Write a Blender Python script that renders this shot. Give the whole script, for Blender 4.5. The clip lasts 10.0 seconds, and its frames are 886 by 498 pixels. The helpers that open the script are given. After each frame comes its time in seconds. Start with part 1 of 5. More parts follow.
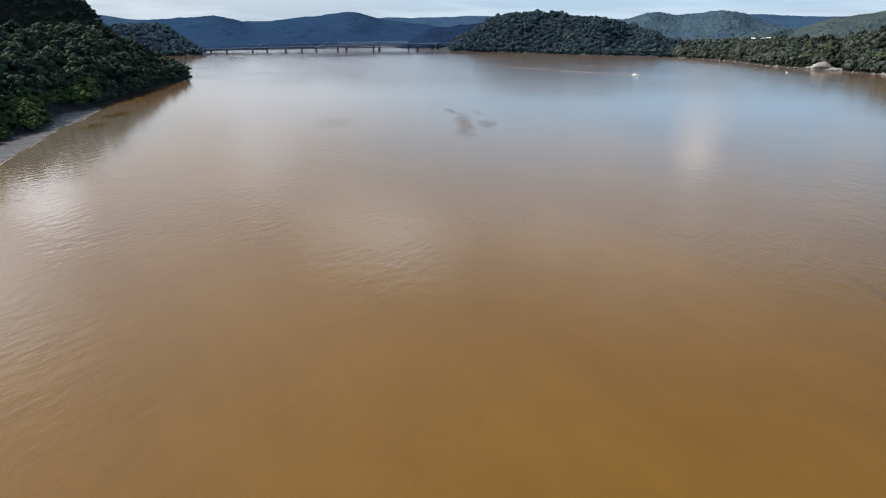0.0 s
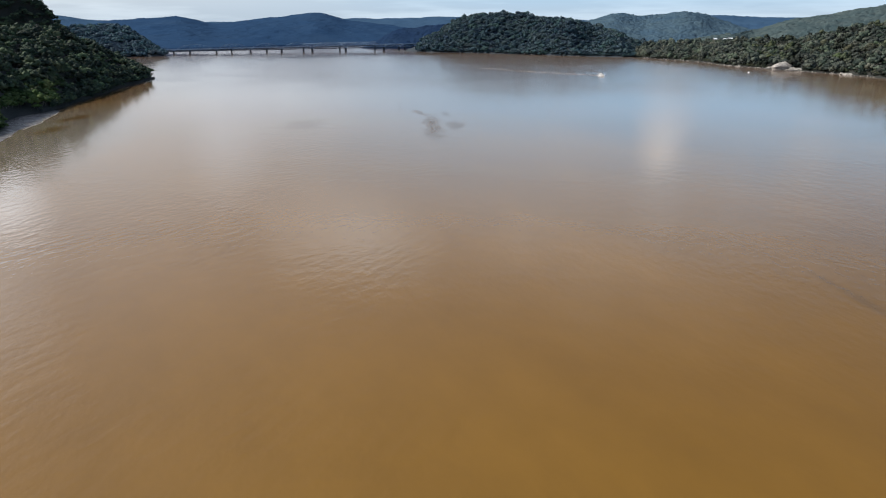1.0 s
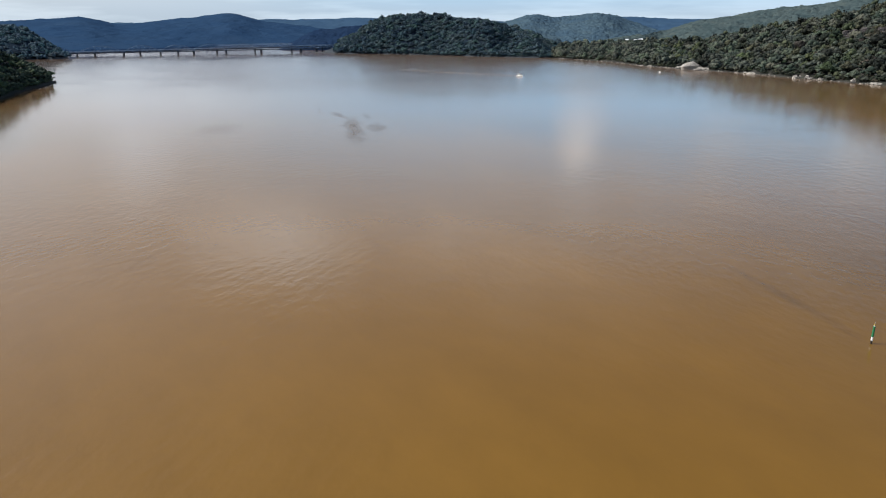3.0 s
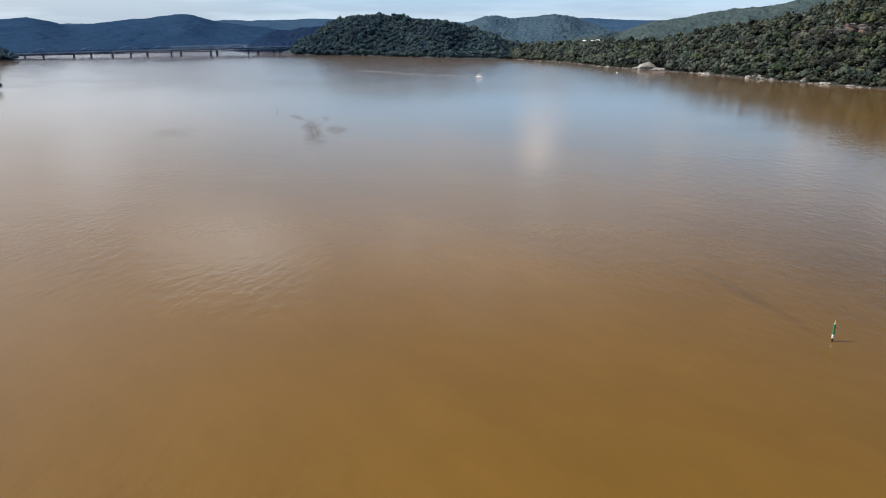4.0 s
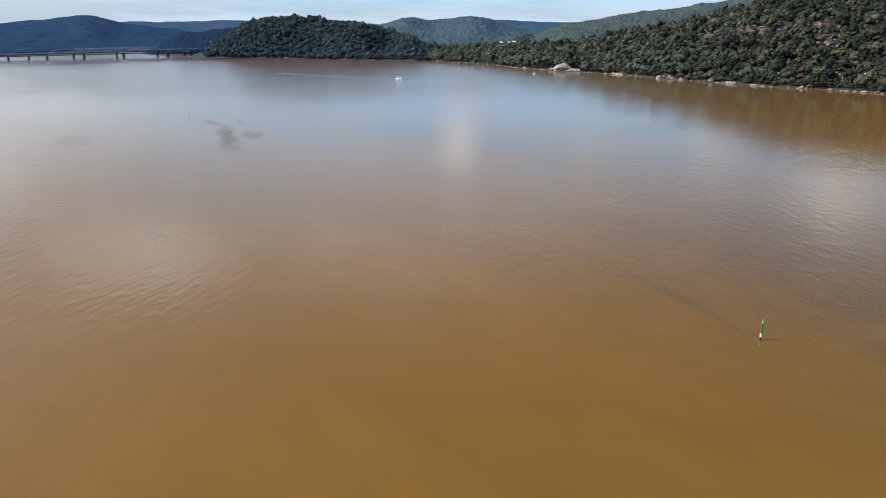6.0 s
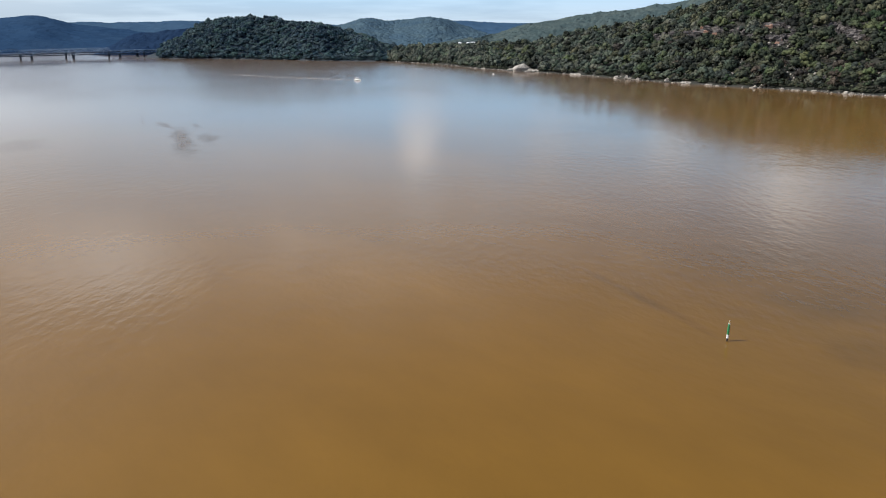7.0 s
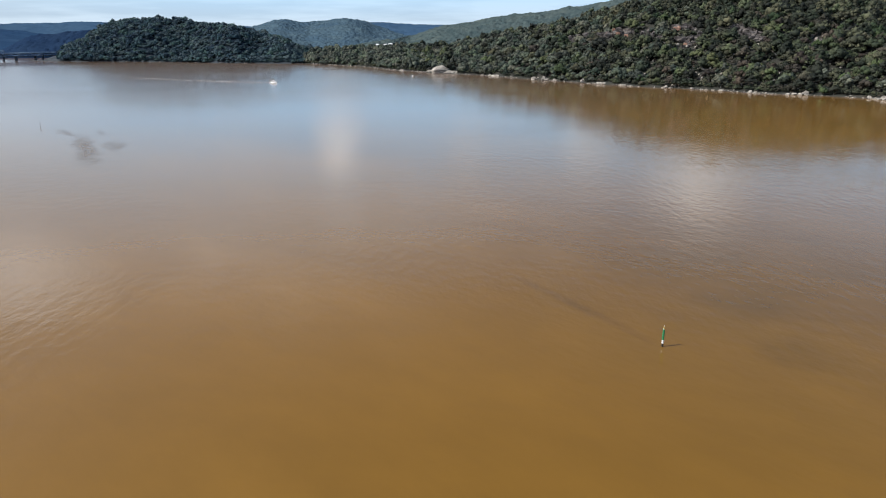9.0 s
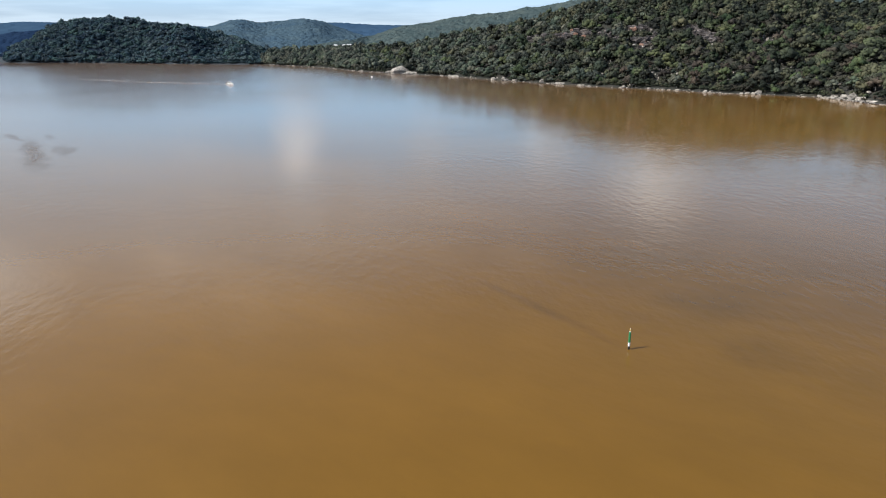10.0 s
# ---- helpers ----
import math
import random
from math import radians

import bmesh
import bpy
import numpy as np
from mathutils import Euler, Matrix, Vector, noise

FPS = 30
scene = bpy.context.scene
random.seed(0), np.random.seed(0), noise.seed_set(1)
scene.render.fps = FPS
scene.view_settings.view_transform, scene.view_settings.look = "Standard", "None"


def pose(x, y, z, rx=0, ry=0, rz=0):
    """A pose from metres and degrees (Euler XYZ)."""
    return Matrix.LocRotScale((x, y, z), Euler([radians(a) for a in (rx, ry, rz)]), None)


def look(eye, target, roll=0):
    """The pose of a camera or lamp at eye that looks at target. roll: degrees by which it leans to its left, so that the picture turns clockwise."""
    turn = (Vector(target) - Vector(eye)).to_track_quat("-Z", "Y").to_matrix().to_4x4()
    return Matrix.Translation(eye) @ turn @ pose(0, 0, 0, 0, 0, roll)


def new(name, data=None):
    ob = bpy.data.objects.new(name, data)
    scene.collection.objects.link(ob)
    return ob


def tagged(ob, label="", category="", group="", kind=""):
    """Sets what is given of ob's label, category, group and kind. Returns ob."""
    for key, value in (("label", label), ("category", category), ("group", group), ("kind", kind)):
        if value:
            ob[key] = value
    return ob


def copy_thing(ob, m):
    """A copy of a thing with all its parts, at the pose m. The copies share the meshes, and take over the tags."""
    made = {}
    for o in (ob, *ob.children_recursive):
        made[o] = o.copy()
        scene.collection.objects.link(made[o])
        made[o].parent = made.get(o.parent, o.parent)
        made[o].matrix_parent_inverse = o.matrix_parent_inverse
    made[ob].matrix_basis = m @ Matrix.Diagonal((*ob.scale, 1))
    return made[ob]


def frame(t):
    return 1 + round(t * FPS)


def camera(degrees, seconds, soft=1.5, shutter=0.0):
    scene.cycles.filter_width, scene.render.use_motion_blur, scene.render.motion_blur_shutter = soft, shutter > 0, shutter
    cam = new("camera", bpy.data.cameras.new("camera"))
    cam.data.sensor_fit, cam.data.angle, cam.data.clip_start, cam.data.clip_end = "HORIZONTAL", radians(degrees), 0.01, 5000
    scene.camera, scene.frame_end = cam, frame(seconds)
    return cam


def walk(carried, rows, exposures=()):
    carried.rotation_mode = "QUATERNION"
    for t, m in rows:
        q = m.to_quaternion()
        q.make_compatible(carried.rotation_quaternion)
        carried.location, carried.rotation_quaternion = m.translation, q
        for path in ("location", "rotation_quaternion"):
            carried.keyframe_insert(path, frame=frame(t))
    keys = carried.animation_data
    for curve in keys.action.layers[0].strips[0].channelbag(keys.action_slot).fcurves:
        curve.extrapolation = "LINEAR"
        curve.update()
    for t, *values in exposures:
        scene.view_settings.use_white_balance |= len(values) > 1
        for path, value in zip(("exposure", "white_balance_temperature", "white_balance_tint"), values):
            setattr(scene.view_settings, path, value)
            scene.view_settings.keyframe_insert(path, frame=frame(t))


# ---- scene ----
cam = camera(63.21, 10.0, soft=1.1)
# seconds, x, y, height, heading, pitch
PATH = [
    (0.0, -0.06, 0.01, 50.00, -0.035, -17.136),
    (0.5, -0.21, 1.39, 50.05, -1.074, -17.120),
    (1.0, -0.32, 2.66, 50.08, -2.592, -17.085),
    (1.5, -0.38, 3.86, 50.10, -4.179, -17.076),
    (2.0, -0.41, 5.02, 50.10, -5.670, -17.050),
    (2.5, -0.38, 6.18, 50.08, -7.246, -17.030),
    (4.0, -0.06, 9.83, 49.99, -11.980, -16.922),
    (4.5, 0.12, 11.15, 49.95, -13.544, -16.874),
    (5.0, 0.35, 12.53, 49.91, -15.121, -16.848),
    (5.5, 0.60, 13.97, 49.87, -16.697, -16.819),
    (7.0, 1.58, 18.56, 49.78, -21.444, -16.738),
    (7.5, 1.96, 20.12, 49.77, -23.020, -16.704),
    (8.0, 2.37, 21.66, 49.77, -24.606, -16.681),
    (8.5, 2.80, 23.13, 49.79, -26.196, -16.654),
    (9.0, 3.26, 24.50, 49.83, -27.775, -16.623),
    (9.5, 3.73, 25.74, 49.89, -29.353, -16.606),
    (10.0, 4.21, 26.78, 49.97, -30.917, -16.592),
]
walk(cam, [(t, pose(x, y, z, 90 + pitch, 0, yaw)) for t, x, y, z, yaw, pitch in PATH],
     ((0.0, -0.03), (4.0, -0.06), (7.0, 0.01), (10.0, 0.08)))

# ---------------------------------------------------------------- world and sun
SUN_AZ, SUN_EL = -75.0, 44.0          # bearing from +y towards +x, and height, in degrees


def make_world():
    w = bpy.data.worlds.new("river_sky")
    scene.world = w
    w.use_nodes = True
    nt = w.node_tree
    nt.nodes.clear()
    N = nt.nodes.new
    L = nt.links.new
    out, bg = N("ShaderNodeOutputWorld"), N("ShaderNodeBackground")
    sky = N("ShaderNodeTexSky")
    sky.sky_type, sky.sun_disc = "NISHITA", False
    sky.sun_elevation, sky.sun_rotation = radians(SUN_EL), radians(SUN_AZ % 360)
    sky.air_density, sky.dust_density, sky.ozone_density = 1.0, 0.5, 1.2
    tc, sep = N("ShaderNodeTexCoord"), N("ShaderNodeSeparateXYZ")
    L(tc.outputs["Generated"], sep.inputs[0])
    flat, level, rise = N("ShaderNodeCombineXYZ"), N("ShaderNodeVectorMath"), N("ShaderNodeCombineXYZ")
    level.operation = "NORMALIZE"
    L(sep.outputs["X"], flat.inputs["X"])
    L(sep.outputs["Y"], flat.inputs["Y"])
    L(flat.outputs[0], level.inputs[0])
    L(sep.outputs["Z"], rise.inputs["Z"])
    com = N("ShaderNodeVectorMath")
    L(level.outputs[0], com.inputs[0])
    L(rise.outputs[0], com.inputs[1])
    big, small = N("ShaderNodeTexNoise"), N("ShaderNodeTexNoise")
    big.inputs["Scale"].default_value, big.inputs["Detail"].default_value = 1.0, 2.0
    big.inputs["Roughness"].default_value = 0.4
    small.inputs["Scale"].default_value, small.inputs["Detail"].default_value = 1.0, 3.0
    small.inputs["Roughness"].default_value = 0.5
    for tex, size, shift in ((big, CLOUD_SIZE, CLOUD_SHIFT), (small, WISP_SIZE, WISP_SHIFT)):
        move = N("ShaderNodeVectorMath")
        move.operation = "MULTIPLY_ADD"
        move.inputs[1].default_value, move.inputs[2].default_value = size, shift
        L(com.outputs[0], move.inputs[0])
        L(move.outputs[0], tex.inputs["Vector"])
    # scattered cloud banks, frayed by noise
    def m2(op, a, b=0.0, c=0.0):
        n = N("ShaderNodeMath")
        n.operation = op
        for i, val in enumerate((a, b, c)):
            if isinstance(val, bpy.types.NodeSocket):
                L(val, n.inputs[i])
            else:
                n.inputs[i].default_value = val
        return n.outputs[0]
    turn = m2("ARCTAN2", sep.outputs["X"], sep.outputs["Y"])
    lift = m2("ARCSINE", sep.outputs["Z"])
    fray = m2("MULTIPLY_ADD", small.outputs["Fac"], 1.5, -0.75)
    drift = m2("MULTIPLY_ADD", big.outputs["Fac"], 0.10, -0.05)
    banks = None
    for az, el, wide, high, weight in CLOUDS:
        u = m2("DIVIDE", m2("SUBTRACT", m2("ADD", turn, drift), radians(az)), radians(wide))
        v = m2("DIVIDE", m2("SUBTRACT", lift, radians(el)), radians(high))
        d = m2("ADD", m2("SQRT", m2("ADD", m2("MULTIPLY", u, u), m2("MULTIPLY", v, v))), fray)
        edge = N("ShaderNodeMapRange")
        edge.interpolation_type = "SMOOTHSTEP"
        for key, val in (("From Min", 1.6), ("From Max", 0.0), ("To Min", 0.0), ("To Max", weight)):
            edge.inputs[key].default_value = val
        L(d, edge.inputs["Value"])
        banks = edge.outputs[0] if banks is None else m2("MAXIMUM", banks, edge.outputs[0])
    tone = N("ShaderNodeValToRGB")
    tone.color_ramp.elements[0].position, tone.color_ramp.elements[1].position = 0.45, 0.68
    tone.color_ramp.elements[0].color = (*CLOUD_DARK, 1)
    tone.color_ramp.elements[1].color = (*CLOUD_LIGHT, 1)
    L(small.outputs["Fac"], tone.inputs[0])
    scale = N("ShaderNodeVectorMath")
    scale.operation, scale.inputs[1].default_value = "MULTIPLY", [SKY * c for c in SKY_TINT]
    L(sky.outputs[0], scale.inputs[0])
    # the cloud lies low; higher up the sky is clearer
    thin = N("ShaderNodeMapRange")
    thin.interpolation_type = "SMOOTHSTEP"
    for key, val in (("From Min", 0.26), ("From Max", 0.55), ("To Min", 1.0), ("To Max", CLOUD_HIGH)):
        thin.inputs[key].default_value = val
    L(sep.outputs["Z"], thin.inputs["Value"])
    cover = N("ShaderNodeMath")
    cover.operation = "MULTIPLY"
    L(banks, cover.inputs[0])
    L(thin.outputs[0], cover.inputs[1])
    # pale haze along the horizon
    low = N("ShaderNodeMapRange")
    low.interpolation_type = "SMOOTHSTEP"
    for key, val in (("From Min", 0.0), ("From Max", HAZE_TOP), ("To Min", 0.9), ("To Max", 0.0)):
        low.inputs[key].default_value = val
    L(sep.outputs["Z"], low.inputs["Value"])
    haze = N("ShaderNodeMix")
    haze.data_type = "RGBA"
    near = N("ShaderNodeVectorMath")
    near.operation, near.inputs[1].default_value = "DOT_PRODUCT", sun_way
    L(tc.outputs["Generated"], near.inputs[0])
    sunward = N("ShaderNodeMapRange")
    sunward.interpolation_type = "SMOOTHSTEP"
    for key, val in (("From Min", 0.05), ("From Max", 0.5), ("To Min", 0.0), ("To Max", 1.0)):
        sunward.inputs[key].default_value = val
    L(near.outputs["Value"], sunward.inputs["Value"])
    warm = N("ShaderNodeMix")
    warm.data_type = "RGBA"
    warm.inputs["A"].default_value, warm.inputs["B"].default_value = (*HAZE, 1), (*HAZE_SUN, 1)
    L(sunward.outputs[0], warm.inputs["Factor"])
    L(warm.outputs["Result"], haze.inputs["B"])
    away = N("ShaderNodeMapRange")
    away.interpolation_type = "SMOOTHSTEP"
    for key, val in (("From Min", 0.0), ("From Max", HAZE_AWAY), ("To Min", 0.9), ("To Max", 0.0)):
        away.inputs[key].default_value = val
    L(sep.outputs["Z"], away.inputs["Value"])
    reach = N("ShaderNodeMix")
    L(sunward.outputs[0], reach.inputs["Factor"])
    L(away.outputs[0], reach.inputs["A"])
    L(low.outputs[0], reach.inputs["B"])
    L(reach.outputs["Result"], haze.inputs["Factor"])
    L(scale.outputs[0], haze.inputs["A"])
    mix = N("ShaderNodeMix")
    mix.data_type = "RGBA"
    L(cover.outputs[0], mix.inputs["Factor"])
    L(haze.outputs["Result"], mix.inputs["A"])
    # cloud near the sun is brighter
    bright = N("ShaderNodeVectorMath")
    bright.operation = "SCALE"
    L(tone.outputs[0], bright.inputs[0])
    ahead = m2("MAXIMUM", near.outputs["Value"], 0.0)
    L(m2("MULTIPLY_ADD", m2("MULTIPLY", ahead, ahead), 2.6, 1.0), bright.inputs["Scale"])
    L(bright.outputs[0], mix.inputs["B"])
    # a broad glow round the sun, through thin high cloud
    front = N("ShaderNodeMath")
    front.operation, front.inputs[1].default_value = "MAXIMUM", 0.0
    L(near.outputs["Value"], front.inputs[0])
    falls = N("ShaderNodeMath")
    falls.operation, falls.inputs[1].default_value = "POWER", 3.0
    L(front.outputs[0], falls.inputs[0])
    glow = N("ShaderNodeMix")
    glow.data_type, glow.blend_type = "RGBA", "ADD"
    glow.inputs["B"].default_value = (*GLOW, 1)
    L(falls.outputs[0], glow.inputs["Factor"])
    L(mix.outputs["Result"], glow.inputs["A"])
    # everything pales into the haze just over the horizon
    veil = N("ShaderNodeMapRange")
    veil.interpolation_type = "SMOOTHSTEP"
    for key, val in (("From Min", 0.0), ("From Max", 0.10), ("To Min", 0.92), ("To Max", 0.0)):
        veil.inputs[key].default_value = val
    L(sep.outputs["Z"], veil.inputs["Value"])
    pale = N("ShaderNodeMix")
    pale.data_type = "RGBA"
    bank, layer = N("ShaderNodeTexNoise"), N("ShaderNodeVectorMath")
    bank.inputs["Scale"].default_value, bank.inputs["Detail"].default_value = 1.0, 4.0
    layer.operation = "MULTIPLY_ADD"
    layer.inputs[1].default_value, layer.inputs[2].default_value = (6, 6, 55), (3.1, 7.7, 0.4)
    L(com.outputs[0], layer.inputs[0])
    L(layer.outputs[0], bank.inputs["Vector"])
    grey = N("ShaderNodeValToRGB")
    grey.color_ramp.elements[0].position, grey.color_ramp.elements[1].position = 0.42, 0.60
    grey.color_ramp.elements[0].color, grey.color_ramp.elements[1].color = (*VEIL_DARK, 1), (*VEIL, 1)
    L(bank.outputs["Fac"], grey.inputs[0])
    L(grey.outputs[0], pale.inputs["B"])
    L(veil.outputs[0], pale.inputs["Factor"])
    L(glow.outputs["Result"], pale.inputs["A"])
    L(pale.outputs["Result"], bg.inputs["Color"])
    bg.inputs["Strength"].default_value = 1.0
    L(bg.outputs[0], out.inputs[0])


# bearing, height, half width, half height in degrees, thickness of the cloud banks
CLOUDS = [(19.3, 8.8, 2.2, 3.2, 1.0), (20.0, 13.5, 2.0, 3.0, 0.45), (47.3, 11.3, 3.2, 3.2, 0.95), (-28.7, 11.6, 3.0, 2.8, 0.75), (-34.0, 19.0, 6.0, 6.0, 0.45), (-14.5, 8.5, 2.6, 3.5, 0.3), (-3.5, 16.5, 6.0, 3.4, 0.7), (18.0, 15.0, 16.0, 7.0, 0.48),
          (-12.0, 4.0, 9.0, 3.2, 0.35), (28.5, 9.5, 2.2, 3.0, 0.35), (38.5, 8.0, 2.2, 2.6, 0.45), (8.5, 16.0, 2.6, 4.0, 0.45), (-60.0, 14.0, 14.0, 9.0, 0.8), (-105.0, 20.0, 20.0, 10.0, 0.8),
          (100.0, 12.0, 16.0, 7.0, 0.6), (150.0, 16.0, 20.0, 9.0, 0.7), (-155.0, 14.0, 16.0, 8.0, 0.7)]
SKY, SKY_TINT, CLOUD_HIGH = 0.086, (0.80, 0.92, 1.10), 0.05
HAZE, HAZE_SUN, HAZE_TOP, HAZE_AWAY = (0.46, 0.86, 1.28), (0.74, 0.78, 0.84), 0.54, 0.36
VEIL, VEIL_DARK, GLOW = (0.65, 0.76, 0.86), (0.50, 0.60, 0.70), (0.95, 0.95, 0.97)
CLOUD_SIZE, CLOUD_SHIFT = (4, 4, 4), (52.46, 12.47, 24.28)
WISP_SIZE, WISP_SHIFT = (11, 11, 4), (23.37, 34.92, 25.74)
CLOUD_DARK, CLOUD_LIGHT = (0.74, 0.82, 0.94), (1.05, 1.16, 1.30)
sun_way = Vector((math.sin(radians(SUN_AZ)) * math.cos(radians(SUN_EL)), math.cos(radians(SUN_AZ)) * math.cos(radians(SUN_EL)), math.sin(radians(SUN_EL))))
make_world()

sun = new("sun", bpy.data.lights.new("sun", "SUN"))
sun.data.energy, sun.data.angle, sun.data.color = 5.0, radians(0.6), (1.0, 0.95, 0.87)
sun.matrix_world = look(sun_way * 300, (0, 0, 0))

# ---------------------------------------------------------------- materials


def shader(name, colour=(0.5, 0.5, 0.5), rough=0.8, metal=0.0):
    m = bpy.data.materials.new(name)
    m.use_nodes = True
    p = m.node_tree.nodes["Principled BSDF"]
    p.inputs["Base Color"].default_value = (*colour, 1)
    p.inputs["Roughness"].default_value = rough
    p.inputs["Metallic"].default_value = metal
    return m, m.node_tree, p


def ramp(nt, source, stops):
    r = nt.nodes.new("ShaderNodeValToRGB")
    els = r.color_ramp.elements
    while len(els) < len(stops):
        els.new(0.5)
    for e, (pos, col) in zip(els, stops):
        e.position, e.color = pos, (*col, 1)
    nt.links.new(source, r.inputs[0])
    return r.outputs[0]


def noise_tex(nt, scale, detail=4.0, rough=0.6, vector=None, stretch=None):
    n = nt.nodes.new("ShaderNodeTexNoise")
    n.inputs["Scale"].default_value, n.inputs["Detail"].default_value, n.inputs["Roughness"].default_value = scale, detail, rough
    if vector is None:
        vector = nt.nodes.new("ShaderNodeTexCoord").outputs["Object"]
    if stretch:
        mp = nt.nodes.new("ShaderNodeMapping")
        mp.vector_type = "TEXTURE"
        mp.inputs["Rotation"].default_value = (0, 0, radians(stretch[3]))
        mp.inputs["Scale"].default_value = [1 / c for c in stretch[:3]]
        nt.links.new(vector, mp.inputs[0])
        vector = mp.outputs[0]
    nt.links.new(vector, n.inputs["Vector"])
    return n.outputs["Fac"]


def mixed(nt, fac, a, b, mode="MIX"):
    m = nt.nodes.new("ShaderNodeMix")
    m.data_type, m.blend_type = "RGBA", mode
    for key, val in (("Factor", fac), ("A", a), ("B", b)):
        if isinstance(val, bpy.types.NodeSocket):
            nt.links.new(val, m.inputs[key])
        else:
            m.inputs[key].default_value = val if key == "Factor" else (*val, 1)
    return m.outputs["Result"]


def maths(nt, op, a, b=0.0, c=0.0, clamp=False):
    m = nt.nodes.new("ShaderNodeMath")
    m.operation, m.use_clamp = op, clamp
    for i, val in enumerate((a, b, c)):
        if isinstance(val, bpy.types.NodeSocket):
            nt.links.new(val, m.inputs[i])
        else:
            m.inputs[i].default_value = val
    return m.outputs[0]


def bumped(nt, p, height, strength=0.5, distance=0.1):
    b = nt.nodes.new("ShaderNodeBump")
    b.inputs["Strength"].default_value, b.inputs["Distance"].default_value = strength, distance
    nt.links.new(height, b.inputs["Height"])
    nt.links.new(b.outputs[0], p.inputs["Normal"])
    return b


def foliage(name, dark, mid, light, patch=0.06, gloss=0.12, grain=0.6):
    """Leaf colour that changes from tree to tree, from clump to clump and from one stretch of wood to the next."""
    m, nt, p = shader(name, mid, 0.75)
    p.inputs["Specular IOR Level"].default_value = gloss
    geo = nt.nodes.new("ShaderNodeNewGeometry")
    info = nt.nodes.new("ShaderNodeObjectInfo")
    tone = nt.nodes.new("ShaderNodeAttribute")
    tone.attribute_name = "tone"
    place = geo.outputs["Position"]
    wide = noise_tex(nt, patch, 3.0, 0.6, place)
    fine = noise_tex(nt, grain, 4.0, 0.7, place)
    own = maths(nt, "FRACT", maths(nt, "ADD", tone.outputs["Fac"], info.outputs["Random"]))
    f = maths(nt, "MULTIPLY_ADD", geo.outputs["Random Per Island"], 0.16)
    f.node.inputs[2].default_value = -0.26
    f = maths(nt, "ADD", f, wide)
    f = maths(nt, "ADD", f, maths(nt, "MULTIPLY", own, 0.42))
    col = ramp(nt, f, [(0.25, dark), (0.5, mid), (0.8, light)])
    hue = maths(nt, "FRACT", maths(nt, "MULTIPLY", own, 7.31))
    col = mixed(nt, 1.0, col, ramp(nt, hue, [(0.0, (0.92, 1.05, 0.90)), (0.5, (1.0, 1.0, 1.0)), (1.0, (1.10, 0.99, 0.96))]), "MULTIPLY")
    col = mixed(nt, 0.4, col, ramp(nt, fine, [(0.3, (0.55, 0.55, 0.57)), (0.7, (1.3, 1.3, 1.25))]), "MULTIPLY")
    nt.links.new(col, p.inputs["Base Color"])
    return m


LEAF = foliage("eucalypt_leaves", (0.0125, 0.0155, 0.014), (0.032, 0.038, 0.028), (0.089, 0.096, 0.059), 0.05)
LEAF_BROWN = foliage("dry_brown_leaves", (0.019, 0.017, 0.016), (0.044, 0.039, 0.033), (0.08, 0.069, 0.053), 0.12)
LEAF_GREEN = foliage("mangrove_leaves", (0.026, 0.043, 0.017), (0.057, 0.092, 0.031), (0.121, 0.161, 0.054))
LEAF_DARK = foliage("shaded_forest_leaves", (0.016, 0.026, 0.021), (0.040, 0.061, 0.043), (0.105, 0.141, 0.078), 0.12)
# far leaves: the blue-grey of distance haze is put into the base colours
LEAF_FAR = foliage("hazed_island_leaves", (0.034, 0.056, 0.080), (0.054, 0.083, 0.100), (0.080, 0.116, 0.118), 0.012, 0.0, grain=0.25)
# haze and shade together are put into this navy
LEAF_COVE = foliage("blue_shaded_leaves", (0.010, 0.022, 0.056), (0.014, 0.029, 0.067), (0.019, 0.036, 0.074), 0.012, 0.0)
LEAF_HAZE = foliage("hazed_hill_leaves", (0.033, 0.065, 0.100), (0.046, 0.083, 0.118), (0.059, 0.097, 0.122), 0.02, 0.0, grain=0.12)
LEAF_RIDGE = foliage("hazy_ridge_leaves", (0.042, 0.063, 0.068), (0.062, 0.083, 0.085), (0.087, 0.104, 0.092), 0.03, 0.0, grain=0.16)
# undergrowth: the shade between crowns and some haze are put into its colour
LEAF_UNDER = foliage("shaded_undergrowth_leaves", (0.011, 0.021, 0.035), (0.017, 0.028, 0.041), (0.025, 0.038, 0.046), 0.03, 0.0, grain=0.2)
# the point's leaves carry painted haze as well
LEAF_POINT = foliage("hazed_point_leaves", (0.058, 0.098, 0.128), (0.082, 0.124, 0.15), (0.112, 0.152, 0.168), 0.06, 0.0, grain=0.2)
LEAF_OLIVE = foliage("fresh_olive_leaves", (0.02, 0.031, 0.02), (0.043, 0.059, 0.031), (0.084, 0.102, 0.05), 0.12)
LEAF_MID = foliage("grey_green_gum_leaves", (0.026, 0.035, 0.031), (0.056, 0.068, 0.057), (0.112, 0.125, 0.096), 0.10, grain=0.35)


def ground_material(name, a, b, c):
    m, nt, p = shader(name, b, 0.95)
    place = nt.nodes.new("ShaderNodeNewGeometry").outputs["Position"]
    col = ramp(nt, noise_tex(nt, 0.05, 8.0, 0.65, place), [(0.3, a), (0.5, b), (0.72, c)])
    nt.links.new(col, p.inputs["Base Color"])
    bumped(nt, p, noise_tex(nt, 0.35, 6.0, 0.7, place), 0.8, 0.8)
    return m


SOIL = ground_material("bush_floor", (0.012, 0.015, 0.011), (0.022, 0.023, 0.017), (0.042, 0.037, 0.029))
